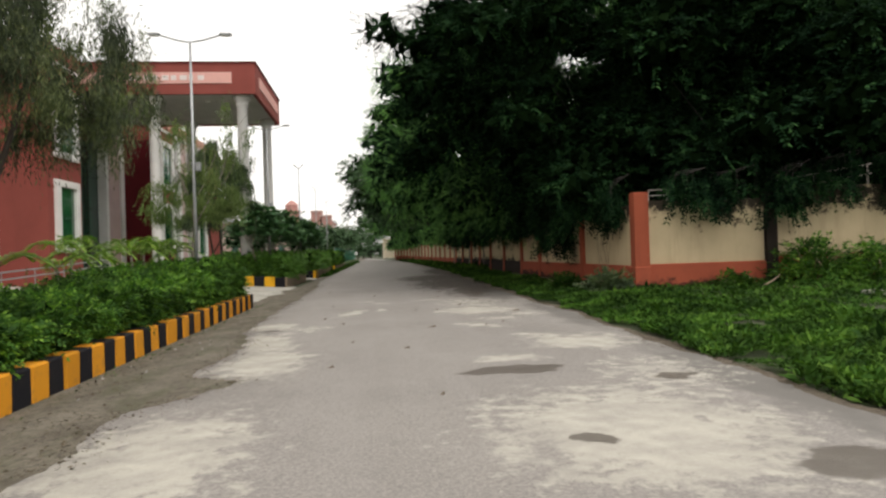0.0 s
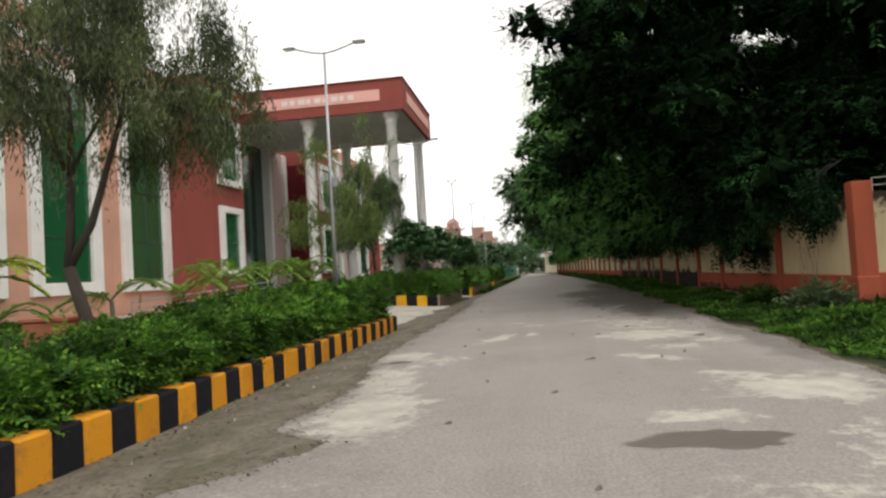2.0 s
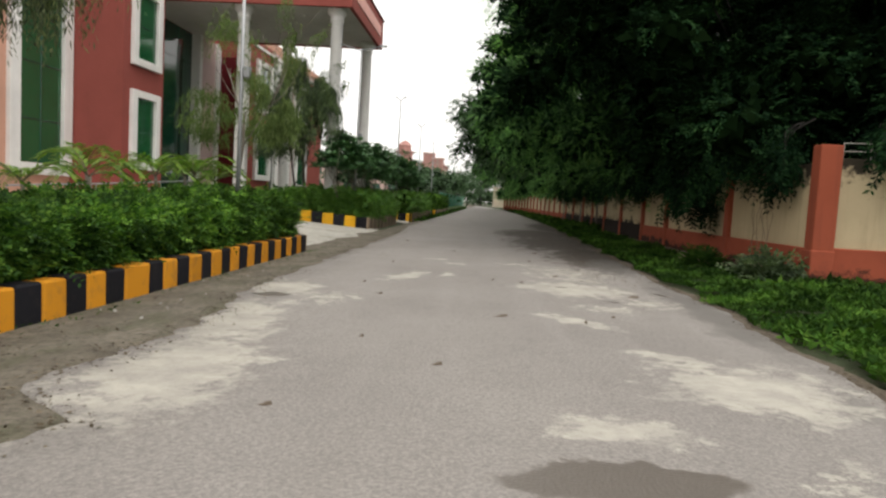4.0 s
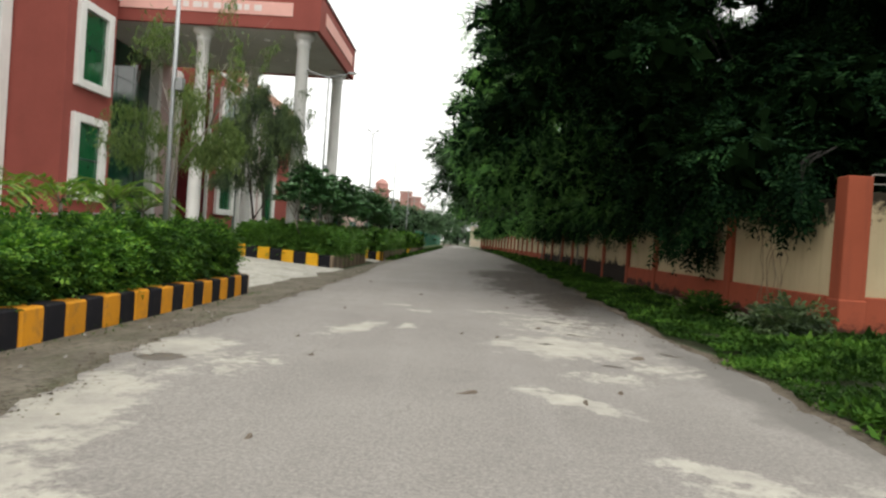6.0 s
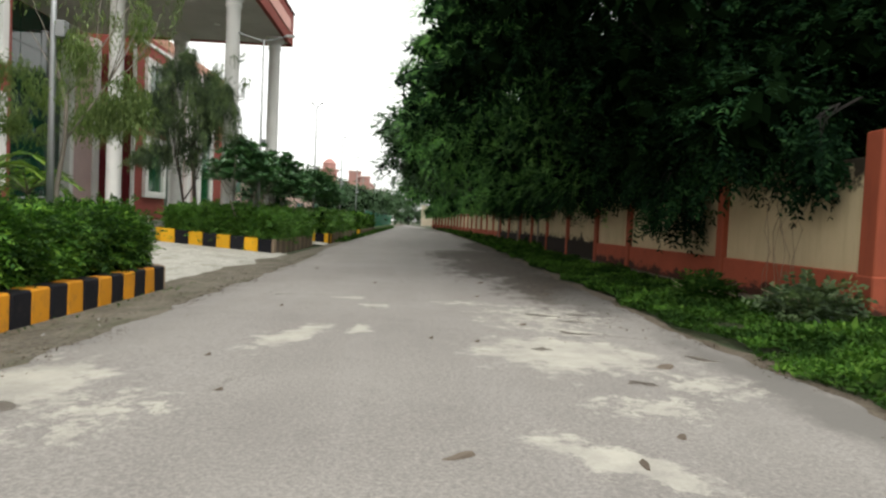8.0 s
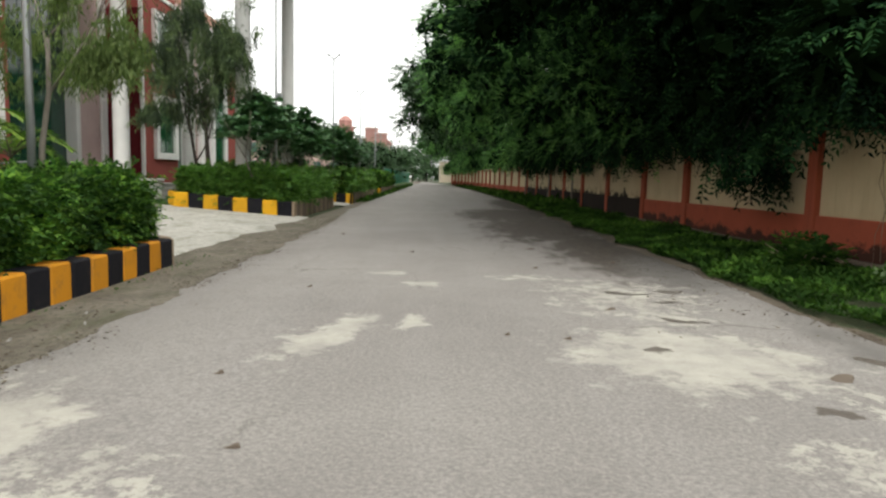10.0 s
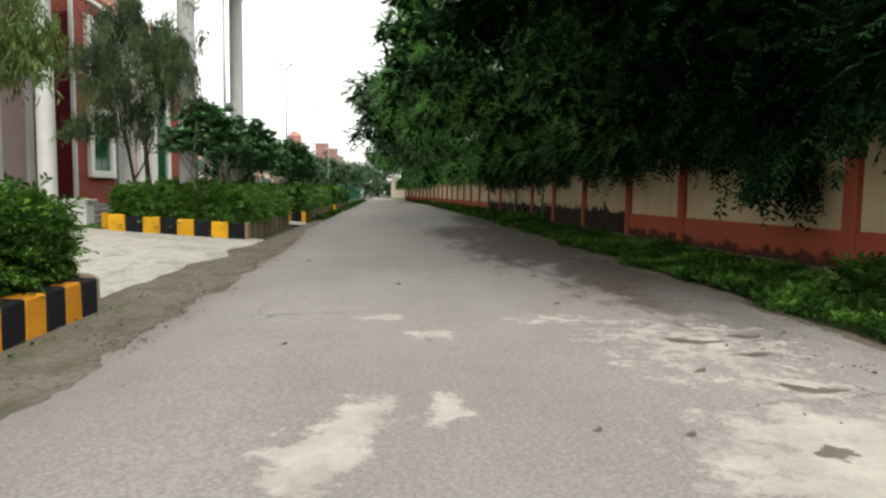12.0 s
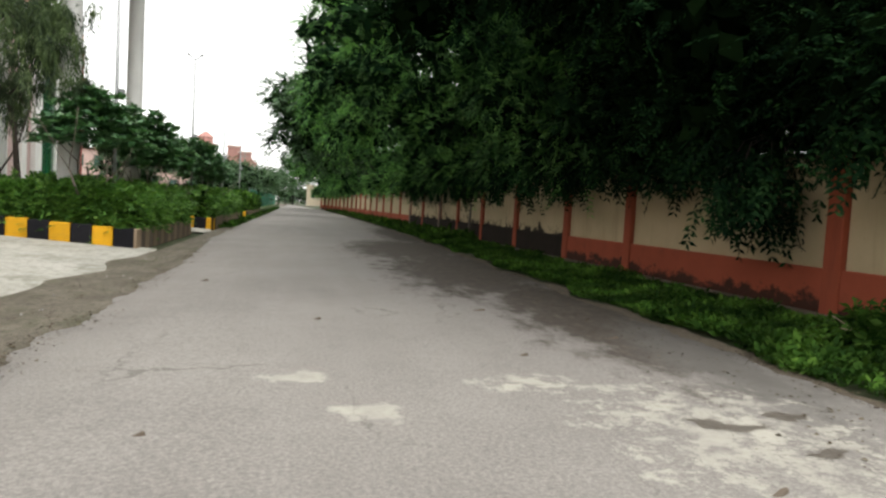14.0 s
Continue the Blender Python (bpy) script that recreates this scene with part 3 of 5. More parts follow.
# concrete drives through the planted strip
def drive(y0, y1, x1):
    bm = bmesh.new()
    rows = []
    for i in range(21):
        y = y0 + (y1 - y0) * i / 20
        xe = x1 + 0.25 * noise.noise((0.7 * y, 4.4, 0)) + 0.1 * noise.noise((2.9 * y, 4.4, 0))
        rows.append([bm.verts.new((x, y, gz(x) + dz)) for x, dz in ((-15.8, 0.03), (-12, 0.03), (-9, 0.03), (-6.5, 0.03), (xe, 0.028), (xe + 0.04, -0.03))])
    for r0, r1 in zip(rows, rows[1:]):
        for k in range(5):
            bm.faces.new((r0[k], r0[k + 1], r1[k + 1], r1[k]))
    return solo("concrete_drive", bm, M_CONCRETE, "pale concrete drive leading to the building", "driveway", kind="structure", smooth=True)


drive(20.2, 32.0, -4.15)
drive(40.9, 43.6, -4.1)

# raised planted ground behind the kerbs
bm = bmesh.new()
LX, LZ = [-15.88, -13.0, -10.0, -7.0, -4.18], [0.66, 0.56, 0.42, 0.27, 0.2]
for y in (-16, 20.3):
    for x, z in zip(LX, LZ):
        bm.verts.new((x, y, z))
    for x in LX:
        bm.verts.new((x, y, -0.3))
v = list(bm.verts)
for k in range(4):
    bm.faces.new((v[k], v[k + 1], v[k + 11], v[k + 10]))
    bm.faces.new((v[k + 5], v[k + 6], v[k + 1], v[k]))
    bm.faces.new((v[k + 10], v[k + 11], v[k + 16], v[k + 15]))
bmesh.ops.recalc_face_normals(bm, faces=bm.faces)
solo("lawn", bm, M_LAWN, "green lawn rising gently from the kerb to the building", "lawn", kind="structure")
for y0, y1, x1 in ((31.7, 40.4, -4.68), (43.8, 60, -4.4), (62, 160, -4.3)):
    solo("planting_bed", box(-9.8, x1, y0, y1, -0.3, 0.30), M_LAWN, "grassy raised planting bed behind the kerb", "flower bed", kind="structure")

# ---- kerbs ----
def kerb_block_mesh(w, l, h, mat):
    return finish(box(-w / 2, w / 2, -l / 2, l / 2, 0, h, 0.022), "block", mat)


def kerb(blocks, label):
    """blocks: x, y, turn, mesh."""
    k = thing("kerb", (blocks[0][0], blocks[0][1], -0.14), label, "kerb", "kerbs along the road", "structure")
    for x, y, turn, me in blocks:
        b = attach(new("block", me), k)
        b.matrix_basis = pose(x + rnd.uniform(-0.008, 0.008), y, -0.16 + 0.07 * max(0.0, -4.6 - x) + rnd.uniform(-0.012, 0.006), rnd.uniform(-0.7, 0.7), rnd.uniform(-1.2, 1.2), turn + rnd.uniform(-0.6, 0.6))
    return k


BL, KX = 0.4, -4.065
MY, MB = kerb_block_mesh(0.28, BL - 0.008, 0.455, M_YELLOW), kerb_block_mesh(0.28, BL - 0.008, 0.455, M_BLACK)
MF, MW = kerb_block_mesh(0.28, BL - 0.008, 0.455, M_FADED), kerb_block_mesh(0.28, 0.592, 0.455, M_YELLOW)
NY, NB = kerb_block_mesh(0.28, 0.377, 0.455, M_YELLOW), kerb_block_mesh(0.28, 0.377, 0.455, M_BLACK)
blocks = [(KX, 7.18 + 0.3835 * (i + 0.5), 0, NY if i % 2 == 0 else NB) for i in range(-40, 12)] + [(KX, 12.08, 0, MW)]
blocks += [(KX, 12.38 + 0.4026 * (i + 0.5), 0, MB if i % 2 == 0 else MY) for i in range(19)]
blocks += [(KX - 0.08, 20.18, 30, MF), (KX - 0.33, 20.40, 68, MF)] + [(KX - 0.74 - BL * i, 20.46, 90, MB if i % 2 else MY) for i in range(6)]
kerb(blocks, "tall concrete kerb painted in black and yellow blocks")
C2 = 0.52
CY, CB = kerb_block_mesh(0.24, C2 - 0.008, 0.57, M_YELLOW2), kerb_block_mesh(0.24, C2 - 0.008, 0.57, M_BLACK)
FA, FB = kerb_block_mesh(0.24, C2 - 0.008, 0.57, M_FADED), kerb_block_mesh(0.24, C2 - 0.008, 0.57, M_FADED2)
DY, DB = kerb_block_mesh(0.24, 0.472, 0.57, M_YELLOW2), kerb_block_mesh(0.24, 0.472, 0.57, M_BLACK)
blocks = [(-4.76 - 0.48 * i, 31.56, 90, DB if i % 2 == 0 else DY) for i in range(8)] + [(-8.5, 31.95 + C2 * i, 0, CY if i % 2 == 0 else CB) for i in range(6)]
blocks += [(-4.58, 31.72 + C2 * i, 0, FA if i % 2 == 0 else FB) for i in range(17)]
kerb(blocks, "concrete kerb round a hedge bed, bright yellow and black end, faded brown side")
for y0, n, x in ((43.7, 30, -4.3), (62.0, 40, -4.2)):
    kerb([(x - 0.3 - C2 * i, y0, 90, CY if i % 2 else CB) for i in range(5)] + [(x, y0 + 0.15 + C2 * i, 0, (CY, CB)[i % 2] if i < 4 else (FA, FB)[i % 2]) for i in range(n)],
         "distant black and yellow kerb round a hedge bed")

# ---- boundary wall along the road ----
WX = 6.85
POSTS = [17.3, 21.62, 27.55, 31.1, 35.5, 39.8, 44.0, 48.0, 52.8, 57.2, 61.5, 66, 70.5, 75, 79.5, 84, 88.5, 93, 98, 103, 108, 114, 120, 127, 134, 142, 150]
wall = thing("boundary_wall", (WX, 17.5, 0.1), "cream plastered boundary wall with terracotta posts and plinth", "wall", kind="structure")
for i, (a, b) in enumerate(zip(POSTS, POSTS[1:])):
    top = 2.5 + 0.05 * noise.noise((i * 1.3, 0, 0))
    wx = WX + bend((a + b) / 2)
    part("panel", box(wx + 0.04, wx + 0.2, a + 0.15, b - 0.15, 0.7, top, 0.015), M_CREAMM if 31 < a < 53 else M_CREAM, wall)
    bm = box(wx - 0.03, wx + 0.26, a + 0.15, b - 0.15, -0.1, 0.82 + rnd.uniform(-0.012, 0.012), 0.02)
    part("plinth", bm, M_MOULD_SHADE if 31 < a < 53 else M_PLINTH, wall, "plinth blackened by mould" if 31 < a < 53 else "")
for i, y in enumerate(POSTS[1:]):
    part("post", box(WX + bend(y) - 0.06, WX + bend(y) + 0.26, y - 0.155, y + 0.155, -0.1, 2.5, 0.012), M_ORANGE, wall)
part("corner_pier", box(WX + 0.02, WX + 0.44, 17.08, 17.42, -0.1, 2.85, 0.015), M_ORANGE, wall, "thick terracotta corner pier")
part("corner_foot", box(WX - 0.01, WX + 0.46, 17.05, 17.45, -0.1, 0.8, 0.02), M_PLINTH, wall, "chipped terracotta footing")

swall = thing("side_wall", (7.4, 17.3, 0.1), "cream side wall with mould and terracotta plinth turning off the road", "wall", kind="structure")
for a, b, z1, zp in ((7.3, 10.75, 2.62, 0.86), (11.1, 15.0, 2.95, 1.0), (15.3, 21.0, 3.1, 1.05)):
    part("panel", box(a, b, 17.28, 17.44, 0.6, z1, 0.015), M_CREAM, swall)
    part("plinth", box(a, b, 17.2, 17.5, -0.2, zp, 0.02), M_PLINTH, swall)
# near-black instead of terracotta: shade under creepers put into the posts' colour
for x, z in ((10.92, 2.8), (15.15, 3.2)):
    part("post", box(x - 0.17, x + 0.17, 17.16, 17.5, -0.2, z, 0.015), M_MOULD_SHADE, swall, "near-black post with its shade put into the colour")
rail = thing("wall_top_rail", (12.5, 17.36, 2.95), "grey weathered metal guard rail on the wall top", "railing")
for i in range(4):
    x = 11.5 + 0.84 * i
    part("upright", tube([(x, 17.36, 2.6 + 0.12 * i), (x, 17.36, 3.16 + 0.13 * i)], 0.028, 6), M_RAIL, rail)
for dz in (0.0, 0.28):
    part("bar", tube([(11.2, 17.36, 2.82 + dz), (14.15, 17.36, 3.27 + dz)], 0.025, 6), M_RAIL, rail)
rail = thing("wall_top_rail", (7.9, 17.36, 2.6), "thin rusty wire guard on the wall top", "railing")
for x in (7.42, 7.95, 8.5):
    part("upright", tube([(x, 17.36, 2.5), (x, 17.36, 2.93)], 0.014, 6), M_RAIL, rail)
for z in (2.76, 2.92):
    part("bar", tube([(7.42, 17.36, z), (8.5, 17.36, z + 0.02)], 0.012, 6), M_RAIL, rail)

# ---- main building ----
BX = -13.8
def window_at(parent, face, c0, c1, z0, z1, fw, plane, mullions=0, transoms=(), gmat=None):
    """A white framed window on a wall facing the road (face 'x', along y) with its glass set back."""
    w = attach(new("window"), parent)
    w.empty_display_size = 0.2
    d0, d1 = plane - 0.02, plane + 0.16
    def fr(name, a, b, za, zb, d=(d0, d1), mat=M_WHITE):
        ob = new(name, finish(box(d[0], d[1], a, b, za, zb, 0.012), name, mat))
        ob.parent = w
    fr("frame", c0, c0 + fw, z0, z1)
    fr("frame", c1 - fw, c1, z0, z1)
    fr("frame", c0 + fw, c1 - fw, z0, z0 + fw * 0.8)
    fr("frame", c0 + fw, c1 - fw, z1 - fw * 0.8, z1)
    n = mullions + 1
    ys = [c0 + fw + (c1 - c0 - 2 * fw) * i / n for i in range(n + 1)]
    zs = [z0 + fw * 0.8, *transoms, z1 - fw * 0.8]
    for a, b in zip(ys, ys[1:]):
        for za, zb in zip(zs, zs[1:]):
            fr("pane", a + 0.015, b - 0.015, za + 0.015, zb - 0.015, (plane + 0.005, plane + 0.03), gmat or M_GLASS)
    for a in ys[1:-1]:
        fr("mullion", a - 0.03, a + 0.03, zs[0], zs[-1], (plane + 0.0, plane + 0.06), M_GLASSB)
    for z in transoms:
        fr("transom", ys[0], ys[-1], z - 0.03, z + 0.03, (plane + 0.002, plane + 0.055), M_GLASSB)
    return w


hall = thing("institute_building", (-20, 30, 0), "two-storey red and salmon building with tall green glass windows", "building")
part("wing_wall", box(-28, -15.9, 2, 28.8, -0.2, 10.4), M_PINK, hall, "salmon painted wing")
part("wing_cornice", box(-28, -15.72, 2, 28.78, 9.75, 10.05, 0.03), M_WHITE, hall, "white cornice")
part("wing_parapet", box(-28, -15.9, 2, 28.78, 10.4, 11.0, 0.03), M_PINK, hall)
for y0, y1 in ((25.35, 28.72), (20.65, 24.1), (16.1, 19.65), (11.5, 15.0)):
    window_at(hall, "x", y0, y1, 1.42, 9.35, 0.52, -15.9, 1, (3.4, 5.4, 7.4))
part("red_block", box(-22, BX, 28.8, 31.95, -0.2, 10.25), M_RED, hall, "brick red corner block")
part("red_cornice", box(-22.2, BX + 0.12, 28.68, 32.07, 9.98, 10.16, 0.03), M_WHITE, hall, "white cornice")
part("red_parapet", box(-22, BX + 0.02, 28.78, 31.97, 10.25, 10.9, 0.03), M_RED, hall)
window_at(hall, "x", 29.3, 31.55, 6.0, 9.15, 0.36, BX, 0, (7.6,))
window_at(hall, "x", 29.3, 31.5, 1.87, 5.03, 0.36, BX, 0, (3.4,))
# recessed entrance front
part("entrance_wall", box(-22, -16.0, 31.95, 44.5, -0.2, 10.9), M_RED, hall)
bm = box(-16.0, -15.94, 33.1, 39.1, 0.9, 9.5)
part("curtain_glass", bm, M_GLASSB, hall, "tall dark green glass curtain wall")
for i in range(5):
    part("mullion", box(-15.96, -15.925, 33.1 + 1.5 * i - 0.03, 33.1 + 1.5 * i + 0.03, 0.9, 9.5), M_GLASSB, hall)
for z in (2.6, 4.4, 6.2, 7.9):
    part("transom", box(-15.965, -15.9, 33.1, 39.1, z - 0.035, z + 0.035), M_GLASSB, hall)
part("pilaster", box(-16.0, -15.55, 39.5, 41.4, 0.3, 9.5, 0.02), M_PALEPINK, hall, "pale pink pilaster")
for a, b in ((39.15, 39.5), (41.4, 41.95)):
    part("pilaster_edge", box(-16.0, -15.45, a, b, 0.3, 9.5, 0.02), M_WHITE, hall, "white pilaster edge")
part("door_panel", box(-15.95, BX - 0.12, 41.95, 42.06, 0.3, 8.9, 0.02), M_REDDK, hall, "tall dark maroon panel")
part("panel_edge", box(BX - 0.12, BX + 0.05, 41.93, 42.07, 0.3, 9.5, 0.02), M_WHITE, hall, "white edge strip")
part("red_return", box(-16.0, BX + 0.06, 42.06, 46.0, -0.2, 10.2), M_RED, hall, "brick red bay")
# further front beyond the porch
part("far_front_wall", box(-22, BX, 46.0, 58.8, -0.2, 10.2), M_PALEPINK, hall, "pale pink front")
part("far_cornice", box(-22.1, BX + 0.14, 42.5, 58.9, 9.75, 9.95, 0.03), M_WHITE, hall, "cream cornice")
part("far_parapet", box(-22, BX + 0.02, 42.58, 58.82, 10.2, 10.8, 0.03), M_PINK, hall)
part("far_red_bay", box(BX - 0.5, BX + 0.06, 54.9, 58.85, -0.2, 9.7), M_RED, hall, "brick red end bay")
part("glass_strip", box(BX, BX + 0.03, 46.02, 46.58, 0.9, 9.4), M_GLASSB, hall, "narrow green glass strip")
window_at(hall, "x", 42.95, 45.75, 1.9, 5.1, 0.4, BX + 0.08, 1, (3.5,))
window_at(hall, "x", 42.95, 45.75, 6.0, 9.1, 0.4, BX + 0.08, 1, (7.6,))
window_at(hall, "x", 51.6, 54.5, 1.5, 9.2, 0.4, BX, 1, (3.5, 5.5, 7.5))
for a, b in ((46.6, 47.2), (49.2, 49.8), (50.9, 51.5)):
    part("pilaster", box(BX, BX + 0.25, a, b, 0.0, 9.6, 0.02), M_WHITE, hall, "white pilaster")
# plinth steps
for i in range(4):
    part("step", box(-15.9, -11.2 + 0.33 * i, 33.4, 41.0, -0.1, 0.78 - 0.17 * i, 0.01), M_STONE, hall, "grey stone step")

# porch canopy on tall columns
porch = thing("porch_canopy", (-10, 36.7, 0), "brick red flat entrance canopy on tall white columns", "canopy")
part("fascia", box(-14.2, -5.82, 32.62, 32.80, 9.42, 10.95, 0.015), M_RED, porch)
part("fascia", box(-6.0, -5.82, 32.80, 40.7, 9.42, 10.95, 0.015), M_RED, porch)
part("fascia", box(-14.2, -6.0, 40.52, 40.7, 9.42, 10.95, 0.015), M_RED, porch)
part("slab", box(-15.9, -6.0, 32.80, 40.52, 9.5, 9.8), M_SOFFIT, porch, "pale grey soffit slab")
part("coping", box(-14.25, -5.76, 32.56, 32.86, 10.93, 11.0, 0.012), M_REDDK, porch)
part("coping", box(-6.06, -5.76, 32.86, 40.76, 10.93, 11.0, 0.012), M_REDDK, porch)
sign = part("sign_band", box(-14.1, -6.95, 32.585, 32.62, 9.93, 10.48, 0.006), M_BAND, porch, "pale pink sign band")
part("sign_band", box(-5.82, -5.785, 33.6, 39.9, 9.93, 10.48, 0.006), M_BAND, porch, "pale pink sign band")
for i in range(9):
    w = (0.30, 0.24, 0.36, 0.2, 0.32, 0.26, 0.34, 0.22, 0.3)[i]
    ob = new("letter_bar", finish(box(-11.9 + 0.42 * i, -11.9 + 0.42 * i + w, 32.572, 32.587, 10.09, 10.33), "letter_bar", M_BAR))
    attach(ob, porch)
COL = [(0.42, -0.1), (0.42, 0.5), (0.30, 0.6), (0.27, 0.75), (0.265, 4.5), (0.25, 8.9), (0.30, 8.95), (0.30, 9.02), (0.26, 9.06), (0.36, 9.24), (0.42, 9.26), (0.42, 9.42), (0.42, 9.5)]
for x, y in ((-10.85, 33.35), (-6.62, 33.35), (-6.42, 39.5), (-10.85, 39.8)):
    part("column", lathe(x, y, COL, 24), M_WHITE, porch, "tall round white column with moulded capital", True)
for x in (-12.2, -8.6):
    for y in (34.6, 37.8):
        part("ceiling_lamp", lathe(x, y, [(0.12, 9.46), (0.14, 9.5)], 14), M_LENS, porch, "small round recessed light")
ramp_rail = thing("ramp_handrail", (-12, 25, 0.3), "polished steel ramp handrail beside the wall", "handrail")
for z in (0.95, 1.2):
    part("bar", tube([(-13.3, 22.0, z - 0.15), (-12.6, 27.0, z + 0.1), (-12.2, 31.5, z + 0.35)], 0.03, 8), M_STEEL, ramp_rail)
for i in range(6):
    part("post", tube([(-13.3 + 0.2 * i, 22.0 + 1.85 * i, 0.0), (-13.3 + 0.2 * i, 22.0 + 1.85 * i, 1.05 + 0.09 * i)], 0.022, 6), M_STEEL, ramp_rail)
planter = thing("planter_box", (-6.62, 10.2, 0.25), "terracotta painted planter box behind the hedge", "planter")
part("body", box(-6.97, -6.28, 10.0, 10.4, 0.1, 1.04, 0.02), M_BOX, planter)
part("rim", box(-7.0, -6.25, 9.97, 10.43, 1.04, 1.1, 0.012), M_BOX, planter)
gate_post = thing("gate_pillar", (-9.6, 31.2, 0), "short white gate pillar at the drive", "pillar")
part("shaft", box(-9.95, -9.3, 32.3, 32.9, 0, 0.95, 0.03), M_WHITE, gate_post)
part("cap", box(-10.02, -9.23, 32.23, 32.97, 0.95, 1.05, 0.02), M_WHITE, gate_post)

# ---- street lamps ----
def street_lamp(y, x=-5.15, reach=1.0, h=7.49):
    L = thing("street_lamp", (x, y, 0.0), "grey galvanised double-arm street lamp", "street lamp", "street lamps along the road")
    part("pole", tube([(x, y, 0.0), (x, y, 3.0), (x, y, h)], [0.056, 0.047, 0.032], 12), M_STEEL, L, "", True)
    part("base_plate", box(x - 0.17, x + 0.17, y - 0.17, y + 0.17, 0.28, 0.34, 0.01), M_STEEL, L)
    part("cable_box", box(x + 0.06, x + 0.2, y - 0.08, y + 0.08, 3.85, 4.1, 0.01), M_LAMP, L, "small grey cable box")
    for s in (-1, 1):
        dz = 0.18
        part("arm", tube([(x, y, h - 0.03), (x + s * 0.35 * reach, y, h + 0.03), (x + s * 0.85 * reach, y, h + dz)], 0.024, 8), M_STEEL, L)
        bm = box(x + reach * (0.8 if s > 0 else -1.14), x + reach * (1.14 if s > 0 else -0.8), y - 0.075, y + 0.075, h + dz - 0.02, h + dz + 0.05, 0.025)
        head = part("lamp_head", bm, M_LAMP, L)
        ob = new("lens", finish(box(x + reach * (0.86 if s > 0 else -1.1), x + reach * (1.1 if s > 0 else -0.86), y - 0.06, y + 0.06, h + dz - 0.032, h + dz - 0.018), "lens", M_LENS))
        ob.parent = head
    return L


for y, x, r, h in ((18.66, -5.19, 1.0, 7.49), (33.3, -5.46, 1.0, 7.78), (45.83, -5.35, 0.3, 7.49), (60.5, -5.53, 0.3, 7.49), (76.0, -5.72, 0.3, 7.49)):
    street_lamp(y, x, r, h)


# ---- plants ----
def limb(bm, p, d, length, r, depth, tips, bend=0.25, lift=0.1, splits=3):
    pts, rad = [Vector(p)], [r]
    d = Vector(d).normalized()
    for i in range(4):
        d = (d + Vector((rnd.uniform(-bend, bend), rnd.uniform(-bend, bend), rnd.uniform(-bend, bend) + lift))).normalized()
        pts.append(pts[-1] + d * length / 4)
        rad.append(r * (1 - 0.12 * (i + 1)))
    add_tube(bm, pts, rad, 7 if r > 0.05 else 5)
    tips.append(pts[-1])
    if depth > 0:
        for _ in range(splits):
            k = rnd.choice((2, 3, 4))
            a = rnd.uniform(0, math.tau)
            nd = (d + Vector((math.cos(a), math.sin(a), rnd.uniform(-0.1, 0.5))) * 0.9).normalized()
            limb(bm, pts[k], nd, length * rnd.uniform(0.55, 0.8), rad[k] * 0.62, depth - 1, tips, bend, lift, splits)


def leaf_part(me, parent, name="crown"):
    ob = new(name, me)
    return attach(ob, parent)


def clump_points(clumps, n):
    """Points near the shells of clumps (x, y, z, radius, flat), with the outward way of each."""
    w = np.array([c[3] ** 2 for c in clumps])
    pick = rng.choice(len(clumps), n, p=w / w.sum())
    c = np.array(clumps)[pick]
    d = rand_dirs(n)
    d[:, 2] = np.where((d[:, 2] < -0.15) & (rng.uniform(0, 1, n) < 0.75), -d[:, 2], d[:, 2])
    r = c[:, 3] * rng.uniform(0.55, 1.0, n) ** 0.5 * (1 + 0.12 * rng.normal(size=n))
    pos = c[:, :3] + d * r[:, None] * np.stack([np.ones(n), np.ones(n), c[:, 4]], 1)
    return pos, d


def big_tree(x, y, clumps, trunk_h, trunk_r, n_spray, n_core, label, mat, core=None, spray=0.5, leaflets=6, leaf=(0.15, 0.05), group="roadside trees", core_size=1.0):
    T = thing("tree", (x, y, 0.2), label, "tree", group)
    bm, tips = bmesh.new(), []
    add_tube(bm, [(x, y, 0), (x + 0.1, y, trunk_h * 0.5), (x - 0.1, y + 0.1, trunk_h)], [trunk_r * 1.25, trunk_r, trunk_r * 0.8], 10)
    for c in clumps[:: max(1, len(clumps) // 7)]:
        d = Vector(c[:3]) - Vector((x, y, trunk_h))
        p = Vector((x, y, trunk_h * rnd.uniform(0.75, 1.0)))
        m = p + d * 0.5 + Vector((0, 0, 0.4))
        add_tube(bm, [p, m, Vector(c[:3])], [trunk_r * 0.3, trunk_r * 0.12, trunk_r * 0.03], 6)
    part("trunk", bm, M_BARKD, T, "", True)
    pos, out = clump_points(clumps, n_spray)
    way = out + 0.6 * rng.normal(size=out.shape) + np.array([0, 0, -0.25])
    f = sprays(pos, way, rng.uniform(0.7, 1.25, n_spray) * spray, leaflets, leaf[0], leaf[1], 0.25, unit(out) * 0.8 + np.array([0, 0, 0.75]))
    leaf_part(leaf_mesh("crown", *f, mat), T)
    # dark leaves fill the inside, their colour standing in for deep shade
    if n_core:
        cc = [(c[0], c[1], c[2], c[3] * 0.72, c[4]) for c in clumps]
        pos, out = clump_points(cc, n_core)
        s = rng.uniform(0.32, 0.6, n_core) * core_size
        leaf_part(leaf_mesh("inner_foliage", pos, rand_dirs(n_core), out + 0.4 * rng.normal(size=out.shape), s, s * 0.6, core or M_CORE_SHADE), T, "inner_foliage")
    return T


